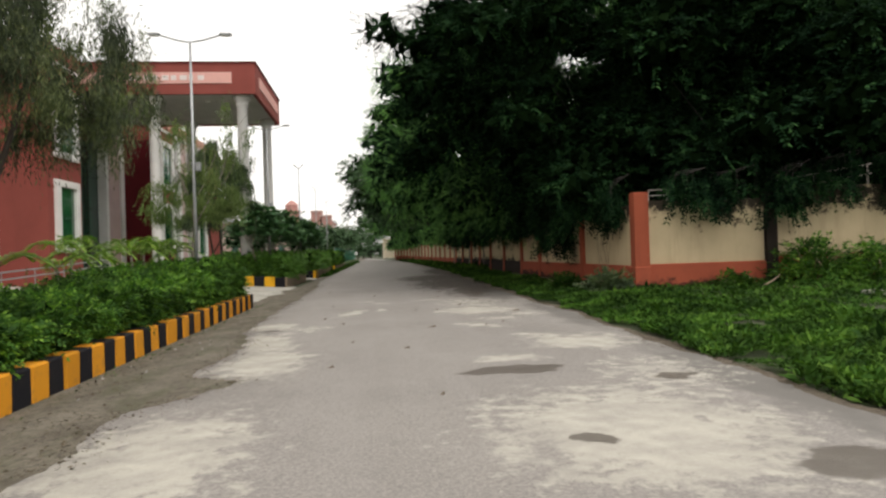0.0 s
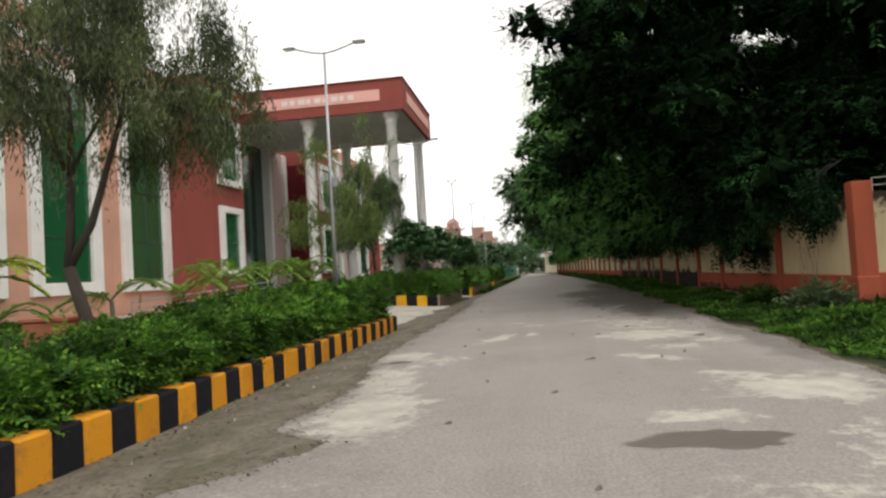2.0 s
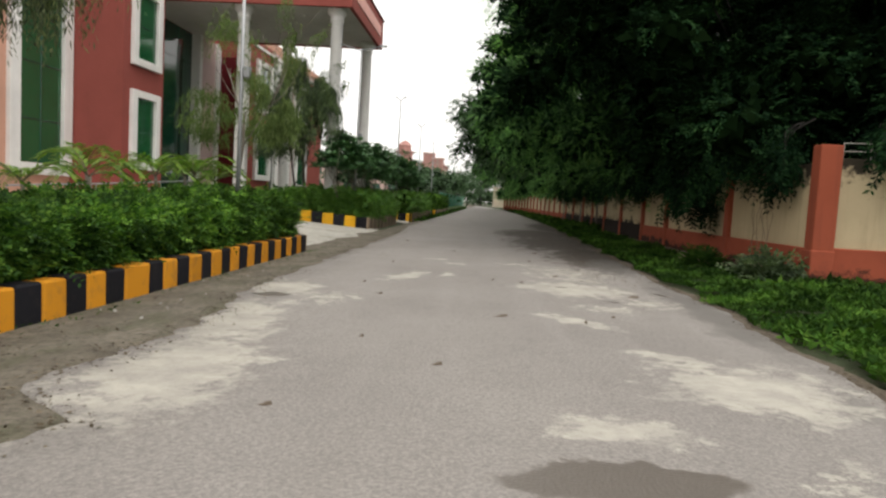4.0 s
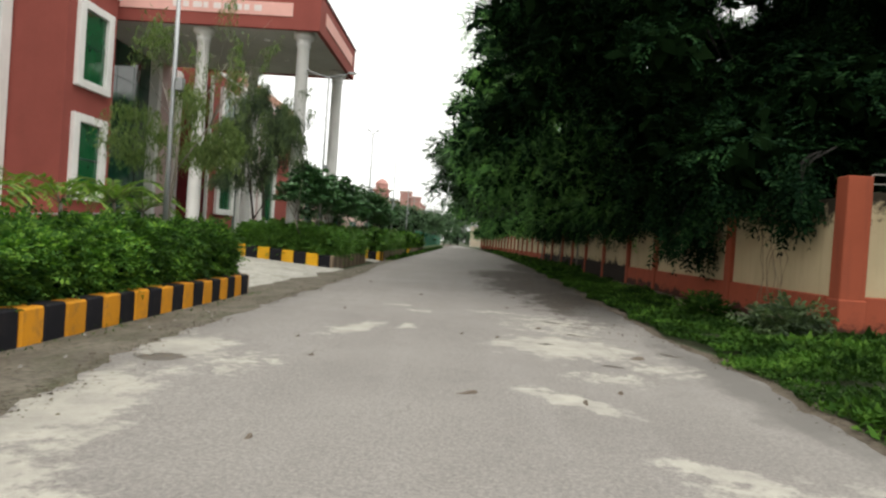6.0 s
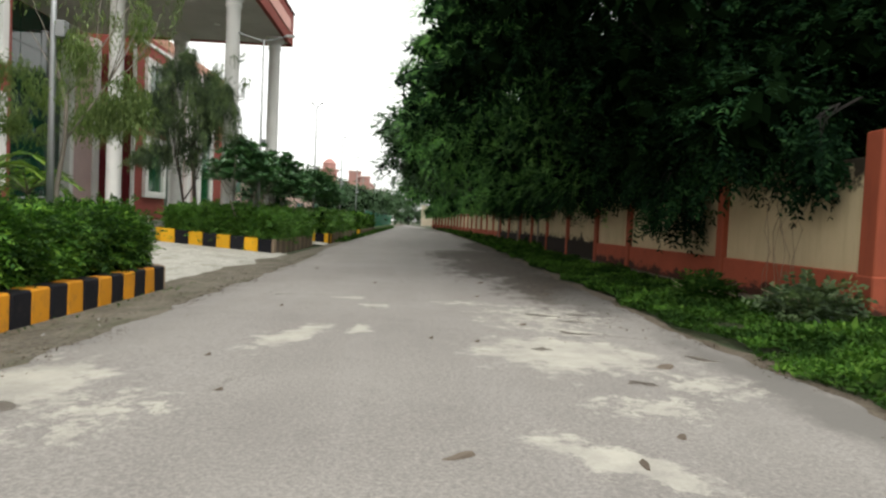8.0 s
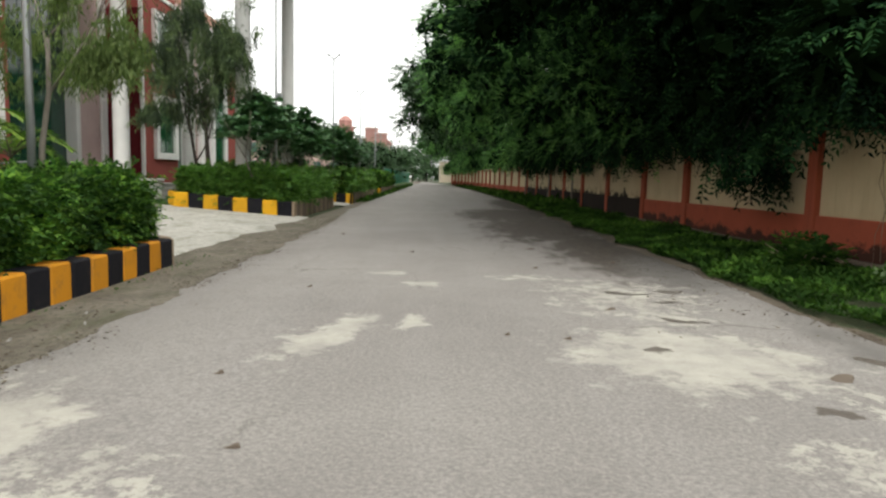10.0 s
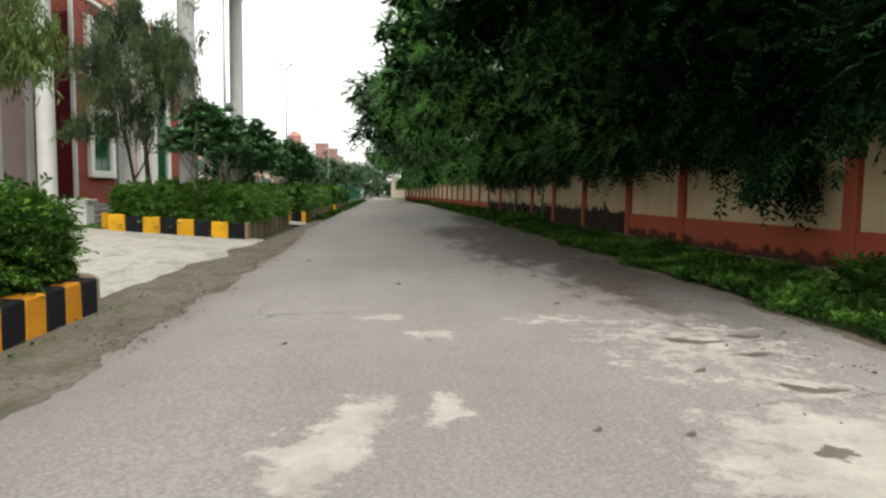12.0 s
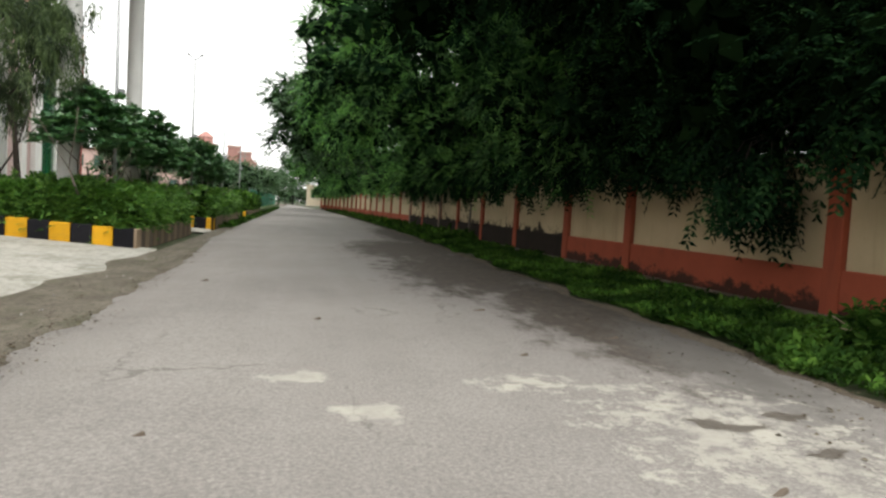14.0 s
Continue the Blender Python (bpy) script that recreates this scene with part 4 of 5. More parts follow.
def overhang_clumps(x, y, seed, reach, half, z_low, z_top, n=46, fringe=0):
    """Clumps of a crown that stands behind the wall and leans out over the road; its underside rises towards the road."""
    r = random.Random(seed)
    out = []
    while len(out) < n:
        cx, cy = r.uniform(reach, x + 6), y + r.uniform(-half, half)
        u = (cx - x) / (x - reach) if cx < x else (cx - x) / 6.0
        v = (cy - y) / half
        if u * u + v * v > 1.0:
            continue
        dome = math.sqrt(max(0.0, 1 - u * u * 0.85 - v * v * 0.55))
        lo = z_low + (max(0, 6.4 - cx) * 0.6 if cx < 6.4 else 0)
        hi = lo + (z_top - lo) * (0.16 + 0.84 * dome)
        cz = r.uniform(lo + 0.6, max(lo + 0.7, hi))
        out.append((cx, cy, cz, r.uniform(0.95, 1.7), r.uniform(0.6, 0.85)))
    for i in range(fringe):
        out.append((r.uniform(5.7, 7.6), y - half + 2 * half * (i + r.random()) / fringe, r.uniform(2.75, 3.5), r.uniform(0.7, 1.1), 0.8))
    return out


LAB = "dense dark green tree overhanging the boundary wall and road"
for i, (x, y, reach, half, zl, zt) in enumerate(((9.8, 24.5, 1.1, 6.2, 2.3, 13.0), (9.6, 34.0, 0.2, 6.5, 2.2, 15.0), (9.4, 44.5, -0.2, 7.0, 2.2, 15.5))):
    lobes = [(0.3, 24.0, 9.5, 0.8, 0.6), (1.2, 24.7, 9.3, 0.9, 0.6), (2.3, 25.0, 9.2, 1.1, 0.7), (1.6, 26.6, 5.0, 1.1, 0.7), (2.3, 24.6, 5.4, 1.1, 0.7), (2.5, 22.6, 7.3, 1.1, 0.7), (4.4, 19.6, 5.3, 1.0, 0.7)] if i == 0 else []
    # shaded leaf copy on the near crown, lit copy on the further ones
    big_tree(x, y, overhang_clumps(x, y, 30 + i, reach, half, zl, zt, 92, 18) + lobes, 3.2, 0.26, 15000 if y < 40 else 11000, 20000, LAB, M_TREE_SHADE if y < 30 else M_TREE_LIT, None if y < 30 else M_TREE_SHADE, 0.55, 8, (0.125, 0.04))
big_tree(12.5, 20.5, overhang_clumps(12.5, 20.5, 51, 7.6, 4.5, 2.9, 11.0, 56), 3.0, 0.22, 7000, 16000, LAB, M_TREE_SHADE, None, 0.55, 6, (0.17, 0.062))
big_tree(18.0, 23.0, overhang_clumps(18.0, 23.0, 52, 11.5, 6.0, 2.6, 12.0, 60), 3.0, 0.22, 3000, 11000, LAB, M_TREE_SHADE, None, 0.6, 5, (0.2, 0.075))
far = big_tree(9.0, 57.0, overhang_clumps(9.0, 57.0, 61, -0.6, 8.0, 2.4, 15.0, 64, 18), 3.2, 0.26, 5000, 7000, LAB, M_TREE_LIT, M_TREE_SHADE, 0.7, 5, (0.24, 0.1))
for y, dx in ((72.0, 0.3), (105.0, 0.0), (122.0, 0.5), (139.0, -0.5)):
    copy_thing(far, pose(9.0 + dx + bend(y), y, 0.2, 0, 0, rnd.uniform(-6, 6)))
# added row behind, closing sky gaps to keep the front crowns dark
back = big_tree(19.0, 36.0, overhang_clumps(19.0, 36.0, 62, 11.5, 9.0, 1.2, 12.0, 50), 3.2, 0.26, 900, 6000, "added dark green tree that blocks sky light behind the boundary wall", M_TREE_SHADE, None, 0.8, 5, (0.3, 0.12))
for y in (52.0, 70.0, 90.0):
    copy_thing(back, pose(19.0, y, 0.2))
# a broad-leaved tree far along the road whose crown reaches over it
cl = []
for i in range(46):
    a, b = rnd.uniform(0, math.tau), rnd.uniform(-1, 1)
    rr = rnd.uniform(0.45, 1.0)
    cl.append((1.6 + 5.6 * rr * math.cos(a) * math.sqrt(1 - b * b), 76 + 5.0 * rr * math.sin(a) * math.sqrt(1 - b * b), 9.4 + 4.6 * rr * b, rnd.uniform(0.9, 1.7), 0.8))
big_tree(7.8, 79.0, cl, 4.0, 0.3, 2600, 2600, "tall broad-leaved tree with a lumpy crown over the road", M_TREEB, None, 0.7, 4, (0.34, 0.2))
cl = [(c[0] + 3.0, c[1] + 16, c[2] * 0.85 + 0.5, c[3], c[4]) for c in cl]
big_tree(9.5, 93.0, cl, 4.0, 0.3, 2200, 2400, "tall broad-leaved tree with a lumpy crown over the road", M_TREEB, None, 0.7, 4, (0.34, 0.2))


def weeping_tree(x, y, z0, height, radius, tassels, label, stems, mat, bark_mat, low=1.7, flat=0.6, fork=None, mid=(0.0, 0.0), leaf=1.0):
    """Forked stems with many hanging tassels of thin leaves, and feathery sprays along the top."""
    T = thing("weeping_tree", (x, y, z0), label, "tree", "weeping trees")
    bm, tips = bmesh.new(), []
    root = Vector((x, y, z0 - 0.1))
    if fork:
        f = root + Vector(fork)
        add_tube(bm, [root, root.lerp(f, 0.5) + Vector((0.06, 0, 0)), f], [0.115, 0.09, 0.08], 9)
        root = f
    for (dx, dy, lean, r) in stems:
        limb(bm, root, (dx, dy, 1.0), height * lean, r, 2, tips, 0.16, 0.12, 3)
    part("trunk", bm, bark_mat, T, "", True)
    cx, cy = x + mid[0], y + mid[1]
    tips = np.array([t for t in tips if t.z > z0 + height * 0.45])
    m = tassels
    ca, cr = rng.uniform(0, math.tau, m), radius * np.sqrt(rng.uniform(0.0, 1, m))
    bunch = rng.integers(0, m // 6, m)
    ca, cr = ca[bunch] + rng.normal(size=m) * 0.13, np.clip(cr[bunch] + rng.normal(size=m) * 0.13 * radius / 2, 0, radius)
    top = z0 + height * (1.0 - flat * (cr / radius) ** 2) * (1 - 0.42 * np.clip(rng.uniform(0, 1, m)[bunch] ** 1.4 + rng.normal(size=m) * 0.06, 0, 1))
    c = np.stack([cx + cr * np.cos(ca), cy + cr * np.sin(ca), top], 1)
    near = tips[rng.integers(0, len(tips), m)] + rng.normal(size=(m, 3)) * 0.3
    c = np.where((rng.uniform(0, 1, m) < 0.75)[:, None], c, near)
    rel = np.clip(np.linalg.norm(c[:, :2] - [cx, cy], axis=1) / radius, 0, 1.2)
    fall = np.minimum(rng.uniform(0.4, 1.8, m)[bunch] * rng.uniform(0.7, 1.1, m), np.maximum(0.25, c[:, 2] - z0 - low - 1.3 * np.maximum(0, rel - 0.62)))
    k = np.repeat(np.arange(m), 13)
    n = len(k)
    st = c[k] + rng.normal(size=(n, 3)) * np.array([0.11, 0.11, 0.09])
    hang = fall[k] * rng.uniform(0.5, 1.1, n)
    drift = (rng.normal(size=(m, 2)) * 0.16)[k] + rng.normal(size=(n, 2)) * 0.07
    feet, ways, faces, ln, wd = [], [], [], [], []
    steps = 15
    for i in range(steps):
        f = (i + 0.5) / steps
        p = st.copy()
        p[:, :2] += drift * f
        p[:, 2] += 0.22 * np.sin(f * 3) - hang * f
        p += rng.normal(size=(n, 3)) * 0.018
        w = np.stack([rng.normal(size=n) * 0.38, rng.normal(size=n) * 0.38, -np.ones(n)], 1)
        feet.append(p), ways.append(w), faces.append(rand_dirs(n)), ln.append(rng.uniform(0.075, 0.13, n) * leaf), wd.append(rng.uniform(0.013, 0.022, n) * leaf)
    up = tassels * 8
    q = c[rng.integers(0, m, up)] + rng.normal(size=(up, 3)) * np.array([0.12, 0.12, 0.06])
    out = q - np.array([cx, cy, z0 + height * 0.55])
    feet.append(q + unit(out) * rng.uniform(0, 0.3, (up, 1))), ways.append(unit(out) + rng.normal(size=(up, 3)) * 0.6), faces.append(rand_dirs(up))
    ln.append(rng.uniform(0.08, 0.13, up) * leaf), wd.append(rng.uniform(0.013, 0.022, up) * leaf)
    leaf_part(leaf_mesh("crown", *(np.concatenate(v) for v in (feet, ways, faces, ln, wd)), mat), T)
    return T


weeping_tree(-5.75, 9.95, 0.24, 6.3, 2.35, 310, "weeping tree with grey-green hanging branches and a forked trunk", [(-0.12, 0.1, 0.4, 0.066), (0.85, 0.0, 0.42, 0.06)], M_WILLOW, M_BARK, 2.3, 0.3, (-0.46, 0.05, 1.62), (-0.05, 0.1))
weeping_tree(-5.45, 19.2, 0.2, 5.1, 1.25, 66, "slender young weeping tree with pale green leaves", [(0.0, 0.05, 0.6, 0.055)], M_WILLOWL, M_BARKL, 2.5, 0.45, None, (0.05, 0.0), 1.1)
weeping_tree(-7.65, 33.0, 0.25, 7.0, 2.3, 200, "weeping tree with dark hanging branches beside the drive", [(0.12, 0.0, 0.5, 0.1), (-0.3, 0.1, 0.45, 0.07)], M_WILLOWD, M_BARK, 2.3, 0.42, None, (-0.15, 0.1), 1.5)


def broad_shrub(x, y, z0, h, r, n, label):
    """A small tree with whorls of large glossy leaves on bare forked stems."""
    T = thing("shrub_tree", (x, y, z0), label, "tree", "broad-leaved shrub trees")
    bm, tips = bmesh.new(), []
    for i in range(4):
        a = i * 1.6 + rnd.uniform(-0.3, 0.3)
        limb(bm, (x, y, z0 - 0.1), (0.5 * math.cos(a), 0.5 * math.sin(a), 1), h * 0.55, 0.045, 1, tips, 0.15, 0.05, 2)
    part("trunk", bm, M_BARKL, T, "bare forked stem", True)
    m = n
    d = rand_dirs(m)
    d[:, 2] = np.abs(d[:, 2]) * 0.95 - 0.1
    c = np.array([x, y, z0 + h * 0.64]) + d * np.array([r, r, h * 0.42]) * rng.uniform(0.5, 1.0, (m, 1))
    feet, ways, faces = [], [], []
    for i in range(9):
        a = i * math.tau / 9 + rng.uniform(0, 1, m)
        w = np.stack([np.cos(a), np.sin(a), rng.uniform(-0.1, 0.8, m)], 1) + 0.5 * unit(d)
        feet.append(c), ways.append(w), faces.append(np.array([0, 0, 1.0]) + 0.5 * unit(d) + 0.25 * rng.normal(size=(m, 3)))
    k = len(feet) * m
    leaf_part(leaf_mesh("crown", np.concatenate(feet), np.concatenate(ways), np.concatenate(faces), rng.uniform(0.2, 0.31, k), rng.uniform(0.1, 0.15, k), M_PLUM), T)
    return T


for x, y, h, r in ((-5.75, 32.4, 3.7, 1.35), (-5.4, 36.2, 3.7, 1.25), (-5.5, 39.3, 3.3, 1.2), (-5.2, 45.5, 3.7, 1.3), (-5.4, 49.5, 3.3, 1.3), (-5.6, 54.0, 3.3, 1.4)):
    broad_shrub(x, y, 0.2, h, r, 400, "small tree with dark glossy broad leaves in a hedge bed")


HY, HZ = [3.0, 6.0, 9.0, 13.0, 21.0], [0.44, 0.52, 0.70, 0.94, 1.16]


def hedge(x0, x1, y0, y1, z0, z1, n, label, leaf=(0.085, 0.04), bump_amp=0.16, mat=M_HEDGE):
    H = thing("hedge", ((x0 + x1) / 2, (y0 + y1) / 2, z0), label, "hedge", "clipped hedges along the road")
    L, W = y1 - y0, x1 - x0
    def surf(n, shrink):
        kind = rng.choice(4, n, p=np.array([0.42, 0.38, 0.05, 0.15]) if L > 10 else np.array([0.38, 0.22, 0.3, 0.1]))
        x, y, z = rng.uniform(x0, x1, n), rng.uniform(y0, y1, n), z0 + (z1 - z0) * rng.uniform(0, 1, n) ** 0.85
        wob = np.array([noise.noise((0.9 * a, 0.9 * b, 2.0)) + 0.5 * noise.noise((2.7 * a, 2.7 * b, 5.0)) for a, b in zip(x, y)])
        top = (np.interp(y, HY, HZ) if y0 == 3.0 else z1) + bump_amp * wob - shrink
        nrm = np.zeros((n, 3))
        z = z0 + (z - z0) * np.clip((top - z0) / (z1 - z0), 0.3, 1.2)
        z = np.where(kind == 0, top + rng.normal(size=n) * 0.05, np.minimum(z, top))
        nrm[kind == 0] = (0, 0, 1)
        x = np.where(kind == 1, x1 - shrink + rng.normal(size=n) * 0.07 + 0.10 * np.sin((z - z0) / (z1 - z0) * 3.1) + 0.16 * wob, x)
        nrm[kind == 1] = (1, 0, 0.2)
        y = np.where(kind == 2, y0 + shrink + rng.normal(size=n) * 0.07 - 0.1 * wob, y)
        nrm[kind == 2] = (0, -1, 0.2)
        y = np.where(kind == 3, y1 - shrink + rng.normal(size=n) * 0.07 + 0.1 * wob, y)
        nrm[kind == 3] = (0, 1, 0.2)
        return np.stack([x, y, z], 1), nrm
    p, nrm = surf(n // 10, 0.05)
    f = sprays(p, nrm + 0.75 * rng.normal(size=p.shape) + np.array([0, 0, 0.35]), rng.uniform(0.14, 0.3, len(p)), 5, leaf[0], leaf[1], 0.2)
    # young shoots that stand out of the clipped face
    p, nrm = surf(n // 70, 0.02)
    p += nrm * rng.uniform(0, 0.08, (len(p), 1))
    g = sprays(p, nrm * 0.9 + 0.5 * rng.normal(size=p.shape) + np.array([0, 0, 0.55]), rng.uniform(0.22, 0.46, len(p)), 8, leaf[0] * 0.9, leaf[1] * 0.8, 0.35)
    f = [np.concatenate(v) for v in zip(f, g)]
    leaf_part(leaf_mesh("foliage", *f, mat), H, "foliage")
    # near-black filler leaves that paint the hedge's inner shade
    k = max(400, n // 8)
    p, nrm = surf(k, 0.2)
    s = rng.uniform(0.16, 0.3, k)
    leaf_part(leaf_mesh("inner_foliage", p, rand_dirs(k), nrm + 0.3 * rng.normal(size=p.shape), s, s * 0.65, M_CORE_SHADE), H, "inner_foliage")
    bm = bmesh.new()
    for i in range(int(L * 2)):
        sx, sy = rnd.uniform(x0 + 0.2, x1 - 0.1), rnd.uniform(y0, y1)
        add_tube(bm, [(sx, sy, z0 - 0.1), (sx + rnd.uniform(-0.1, 0.1), sy + rnd.uniform(-0.1, 0.1), z0 + (z1 - z0) * 0.8)], [0.014, 0.006], 5)
    tagged(part("undergrowth", bm, M_STEM, H), kind="stuff")
    return H


hedge(-6.0, -4.42, 3.0, 20.1, 0.2, 1.15, 170000, "bushy green hedge growing over the painted kerb")
hedge(-6.0, -4.42, -12.0, 3.0, 0.2, 0.7, 26000, "bushy green hedge growing over the painted kerb", (0.11, 0.055))
hedge(-8.3, -4.75, 31.85, 40.2, 0.2, 1.34, 80000, "bushy fresh green hedge in a kerbed bed", (0.11, 0.055), 0.26, M_HEDGEL)
hedge(-8.0, -4.55, 44.0, 59.5, 0.28, 1.45, 40000, "bushy fresh green hedge in a kerbed bed", (0.16, 0.08), 0.2, M_HEDGEL)
hedge(-8.0, -4.5, 62.3, 82.0, 0.28, 1.6, 22000, "bushy green hedge in a kerbed bed", (0.26, 0.13))


def palm(x, y, z0, h, fronds, flen, label, mat, bend=0.5):
    P = thing("palm_shrub", (x, y, z0), label, "palm", "palms and shrubs behind the hedge")
    part("stem", tube([(x, y, z0 - 0.1), (x + 0.04, y, z0 + h * 0.5), (x, y + 0.03, z0 + h)], [0.055, 0.045, 0.035], 8), M_BARKL, P, "", True)
    for i in range(fronds):
        feet, ways, faces, ln, wd = [], [], [], [], []
        a = i * 2.4 + rnd.uniform(-0.3, 0.3)
        out, up = Vector((math.cos(a), math.sin(a), 0)), rnd.uniform(0.7, 1.9)
        pts = []
        for k in range(13):
            f = k / 12
            pts.append(Vector((x, y, z0 + h)) + out * flen * f * 0.85 + Vector((0, 0, flen * (up * f * 0.7 - (bend + 0.25 * up) * f * f))))
        stalk = part("frond", tube(pts, [0.012 * (1 - 0.7 * k / 12) for k in range(13)], 4), M_STEM, P)
        for k in range(2, 13):
            d = (pts[k] - pts[k - 1]).normalized()
            s = d.cross(Vector((0, 0, 1))).normalized()
            for sg in (-1, 1):
                for off in (0, 0.5):
                    feet.append(pts[k - 1].lerp(pts[k], off + 0.5))
                    ways.append(d * 0.75 + s * sg * 0.75 + Vector((0, 0, 0.05 + rnd.uniform(-0.25, 0.15))))
                    faces.append(Vector((0, 0, 1)) + s * sg * 0.25)
                    ln.append(flen * rnd.uniform(0.15, 0.27) * (1.1 - 0.6 * abs(k / 12 - 0.45)))
                    wd.append(flen * (0.06 if mat is M_PALM else 0.04))
        ob = new("leaflet_fan", leaf_mesh("leaflet_fan", np.array(feet), np.array(ways), np.array(faces), np.array(ln), np.array(wd), mat))
        ob.parent = stalk
    return P


for x, y, h, n, L, m, lab in (
        (-6.3, 8.6, 1.32, 13, 0.8, M_PALM, "young palm with bright yellow-green fronds behind the hedge"),
        (-7.9, 17.2, 1.2, 6, 1.2, M_FERN, "low palm with arching yellow-green fronds"),
        (-8.3, 19.2, 1.3, 6, 1.2, M_FERN, "leafy palm with pale green fronds"),
        (-6.7, 15.4, 1.15, 5, 1.1, M_FERN, "feathery green shrub rising above the hedge"),
        (-6.5, 17.4, 1.25, 7, 1.05, M_FERN, "feathery green shrub rising above the hedge"),
        (-6.2, 18.6, 1.35, 11, 1.05, M_FERN, "yellow-green feathery shrub rising above the hedge"),
        (-6.6, 11.4, 1.0, 5, 1.0, M_FERN, "feathery green shrub rising above the hedge"),
        (-7.0, 19.8, 1.3, 7, 1.0, M_FERN, "feathery green shrub rising above the hedge"),
        (-6.8, 9.2, 0.65, 5, 0.9, M_FERN, "feathery green shrub rising above the hedge"),
        (-6.5, 13.4, 1.0, 5, 1.0, M_FERN, "feathery green shrub rising above the hedge"),
        (-6.3, 20.0, 1.2, 9, 0.95, M_FERN, "yellow-green feathery shrub rising above the hedge")):
    palm(x, y, float(np.interp(x, LX, LZ)), h, n, L, lab, m)


# ---- grass and weeds ----
def weeds(name, label, n, xf, y0, y1, z_of, size, mat, flat=0.5, power=1.0):
    y = y0 + (y1 - y0) * rng.uniform(0, 1, n) ** power
    lo, hi = xf(y)
    x = lo + (hi - lo) * rng.uniform(0, 1, n)
    tuft = np.array([max(0.0, 0.72 + 1.1 * noise.noise((0.8 * a, 0.8 * b, 1.0)) + 0.5 * noise.noise((2.6 * a, 2.6 * b, 3.0))) for a, b in zip(x, y)])
    keep = tuft > 0.06
    x, y, tuft = x[keep], y[keep], tuft[keep]
    k = len(x)
    z = z_of(x) + rng.uniform(0, 1, k) ** 2 * 0.09 * tuft
    way = np.stack([rng.normal(size=k), rng.normal(size=k), np.abs(rng.normal(size=k)) * (1.0 - flat) + 0.2], 1)
    s = rng.uniform(0.6, 1.3, k) * size * (0.6 + 0.5 * tuft) * np.where(rng.uniform(0, 1, k) < 0.12, 1.7, 1.0)
    me = leaf_mesh(name, np.stack([x, y, z], 1), way, np.array([0, 0, 1.0]) + 0.5 * rng.normal(size=(k, 3)), s, s * rng.uniform(0.2, 0.5, k), mat)
    return tagged(new(name, me), label, "grass", kind="stuff")


gzv = lambda x: np.interp(x, GX, GZ)
edge = lambda y: np.interp(y, EDGE_Y, EDGE_X)
weeds("grass", "lush green grass and weeds along the boundary wall", 170000, lambda y: (edge(y) + 0.24 + 0.2 * np.sin(1.9 * y) * np.sin(0.7 * y), np.where(y > 18, 6.35, 6.8) + 0.2 * np.sin(2.3 * y) * np.sin(0.9 * y)), 3.0, 40.0, gzv, 0.075, M_GRASS, 0.5, 1.25)
weeds("grass", "green grass on the open verge before the side wall", 70000, lambda y: (edge(y) + 0.25 + 0.2 * np.sin(2.1 * y), 16.0 + 0 * y), 2.0, 17.0, gzv, 0.09, M_GRASS, 0.5)
weeds("grass", "green grass along the distant boundary wall", 26000, lambda y: (edge(y) + 0.3 - 0.9 * (np.maximum(0, y - 45) / 60) ** 2, 6.8 - 0.9 * (np.maximum(0, y - 45) / 60) ** 2), 40.0, 120.0, gzv, 0.22, M_GRASS, 0.5, 1.5)
weeds("grass", "short lawn grass behind the hedge", 36000, lambda y: (-15.8 + 0 * y, -6.0 + 0 * y), 6.0, 20.6, lambda x: np.interp(x, LX, LZ), 0.10, M_GRASS, 0.4)
weeds("grass", "patchy grass at the gutter and drive edges", 700, lambda y: (-3.9 + 0 * y, -3.6 + 0 * y), 4.0, 21.0, lambda x: gzv(x) - 0.04, 0.045, M_GRASS, 0.5)
weeds("grass", "patchy grass at the far roadside", 9000, lambda y: (-4.1 + 0 * y, -3.5 + 0 * y), 46.0, 130.0, gzv, 0.2, M_GRASS, 0.5)


def bush(x, y, z0, r, h, n, mat, label, leaf=(0.12, 0.05), twigs=10):
    B = thing("bush", (x, y, z0), label, "bush", "bushes by the wall")
    d = rand_dirs(n)
    d[:, 2] = np.abs(d[:, 2])
    p = np.array([x, y, z0]) + d * np.array([r, r, h]) * rng.uniform(0.3, 1.05, (n, 1))
    leaf_part(leaf_mesh("foliage", *sprays(p, d + 0.6 * rng.normal(size=d.shape), rng.uniform(0.15, 0.4, n), 5, leaf[0], leaf[1]), mat), B, "foliage")
    for i in range(twigs):
        a = rnd.uniform(0, math.tau)
        e = (x + r * 1.1 * math.cos(a), y + r * 1.1 * math.sin(a), z0 + h * rnd.uniform(0.3, 1.1))
        part("twig", tube([(x, y, z0 - 0.05), ((x + e[0]) / 2, (y + e[1]) / 2, z0 + h * 0.6), e], [0.016, 0.011, 0.005], 5), M_DRY, B)
    return B


bush(6.15, 17.3, 0.15, 0.6, 0.45, 300, M_WILLOWD, "low tangled green bush with bare twigs below the pier")
bush(11.6, 16.5, 0.2, 1.1, 1.2, 700, M_HEDGE, "tall weedy bush against the side wall")
bush(13.3, 16.2, 0.2, 1.2, 1.05, 700, M_HEDGE, "tall weedy bush against the side wall")
bush(9.6, 16.9, 0.2, 0.4, 0.3, 120, M_HEDGE, "small weed at the foot of the side wall")
bush(5.6, 19.6, 0.12, 0.5, 0.32, 200, M_GRASS, "leafy weeds in the grass by the wall")

# bare creepers hanging down the wall beside the pier
V = thing("creeper", (6.75, 18.8, 0.2), "dry hanging creeper stems on the cream wall", "creeper")
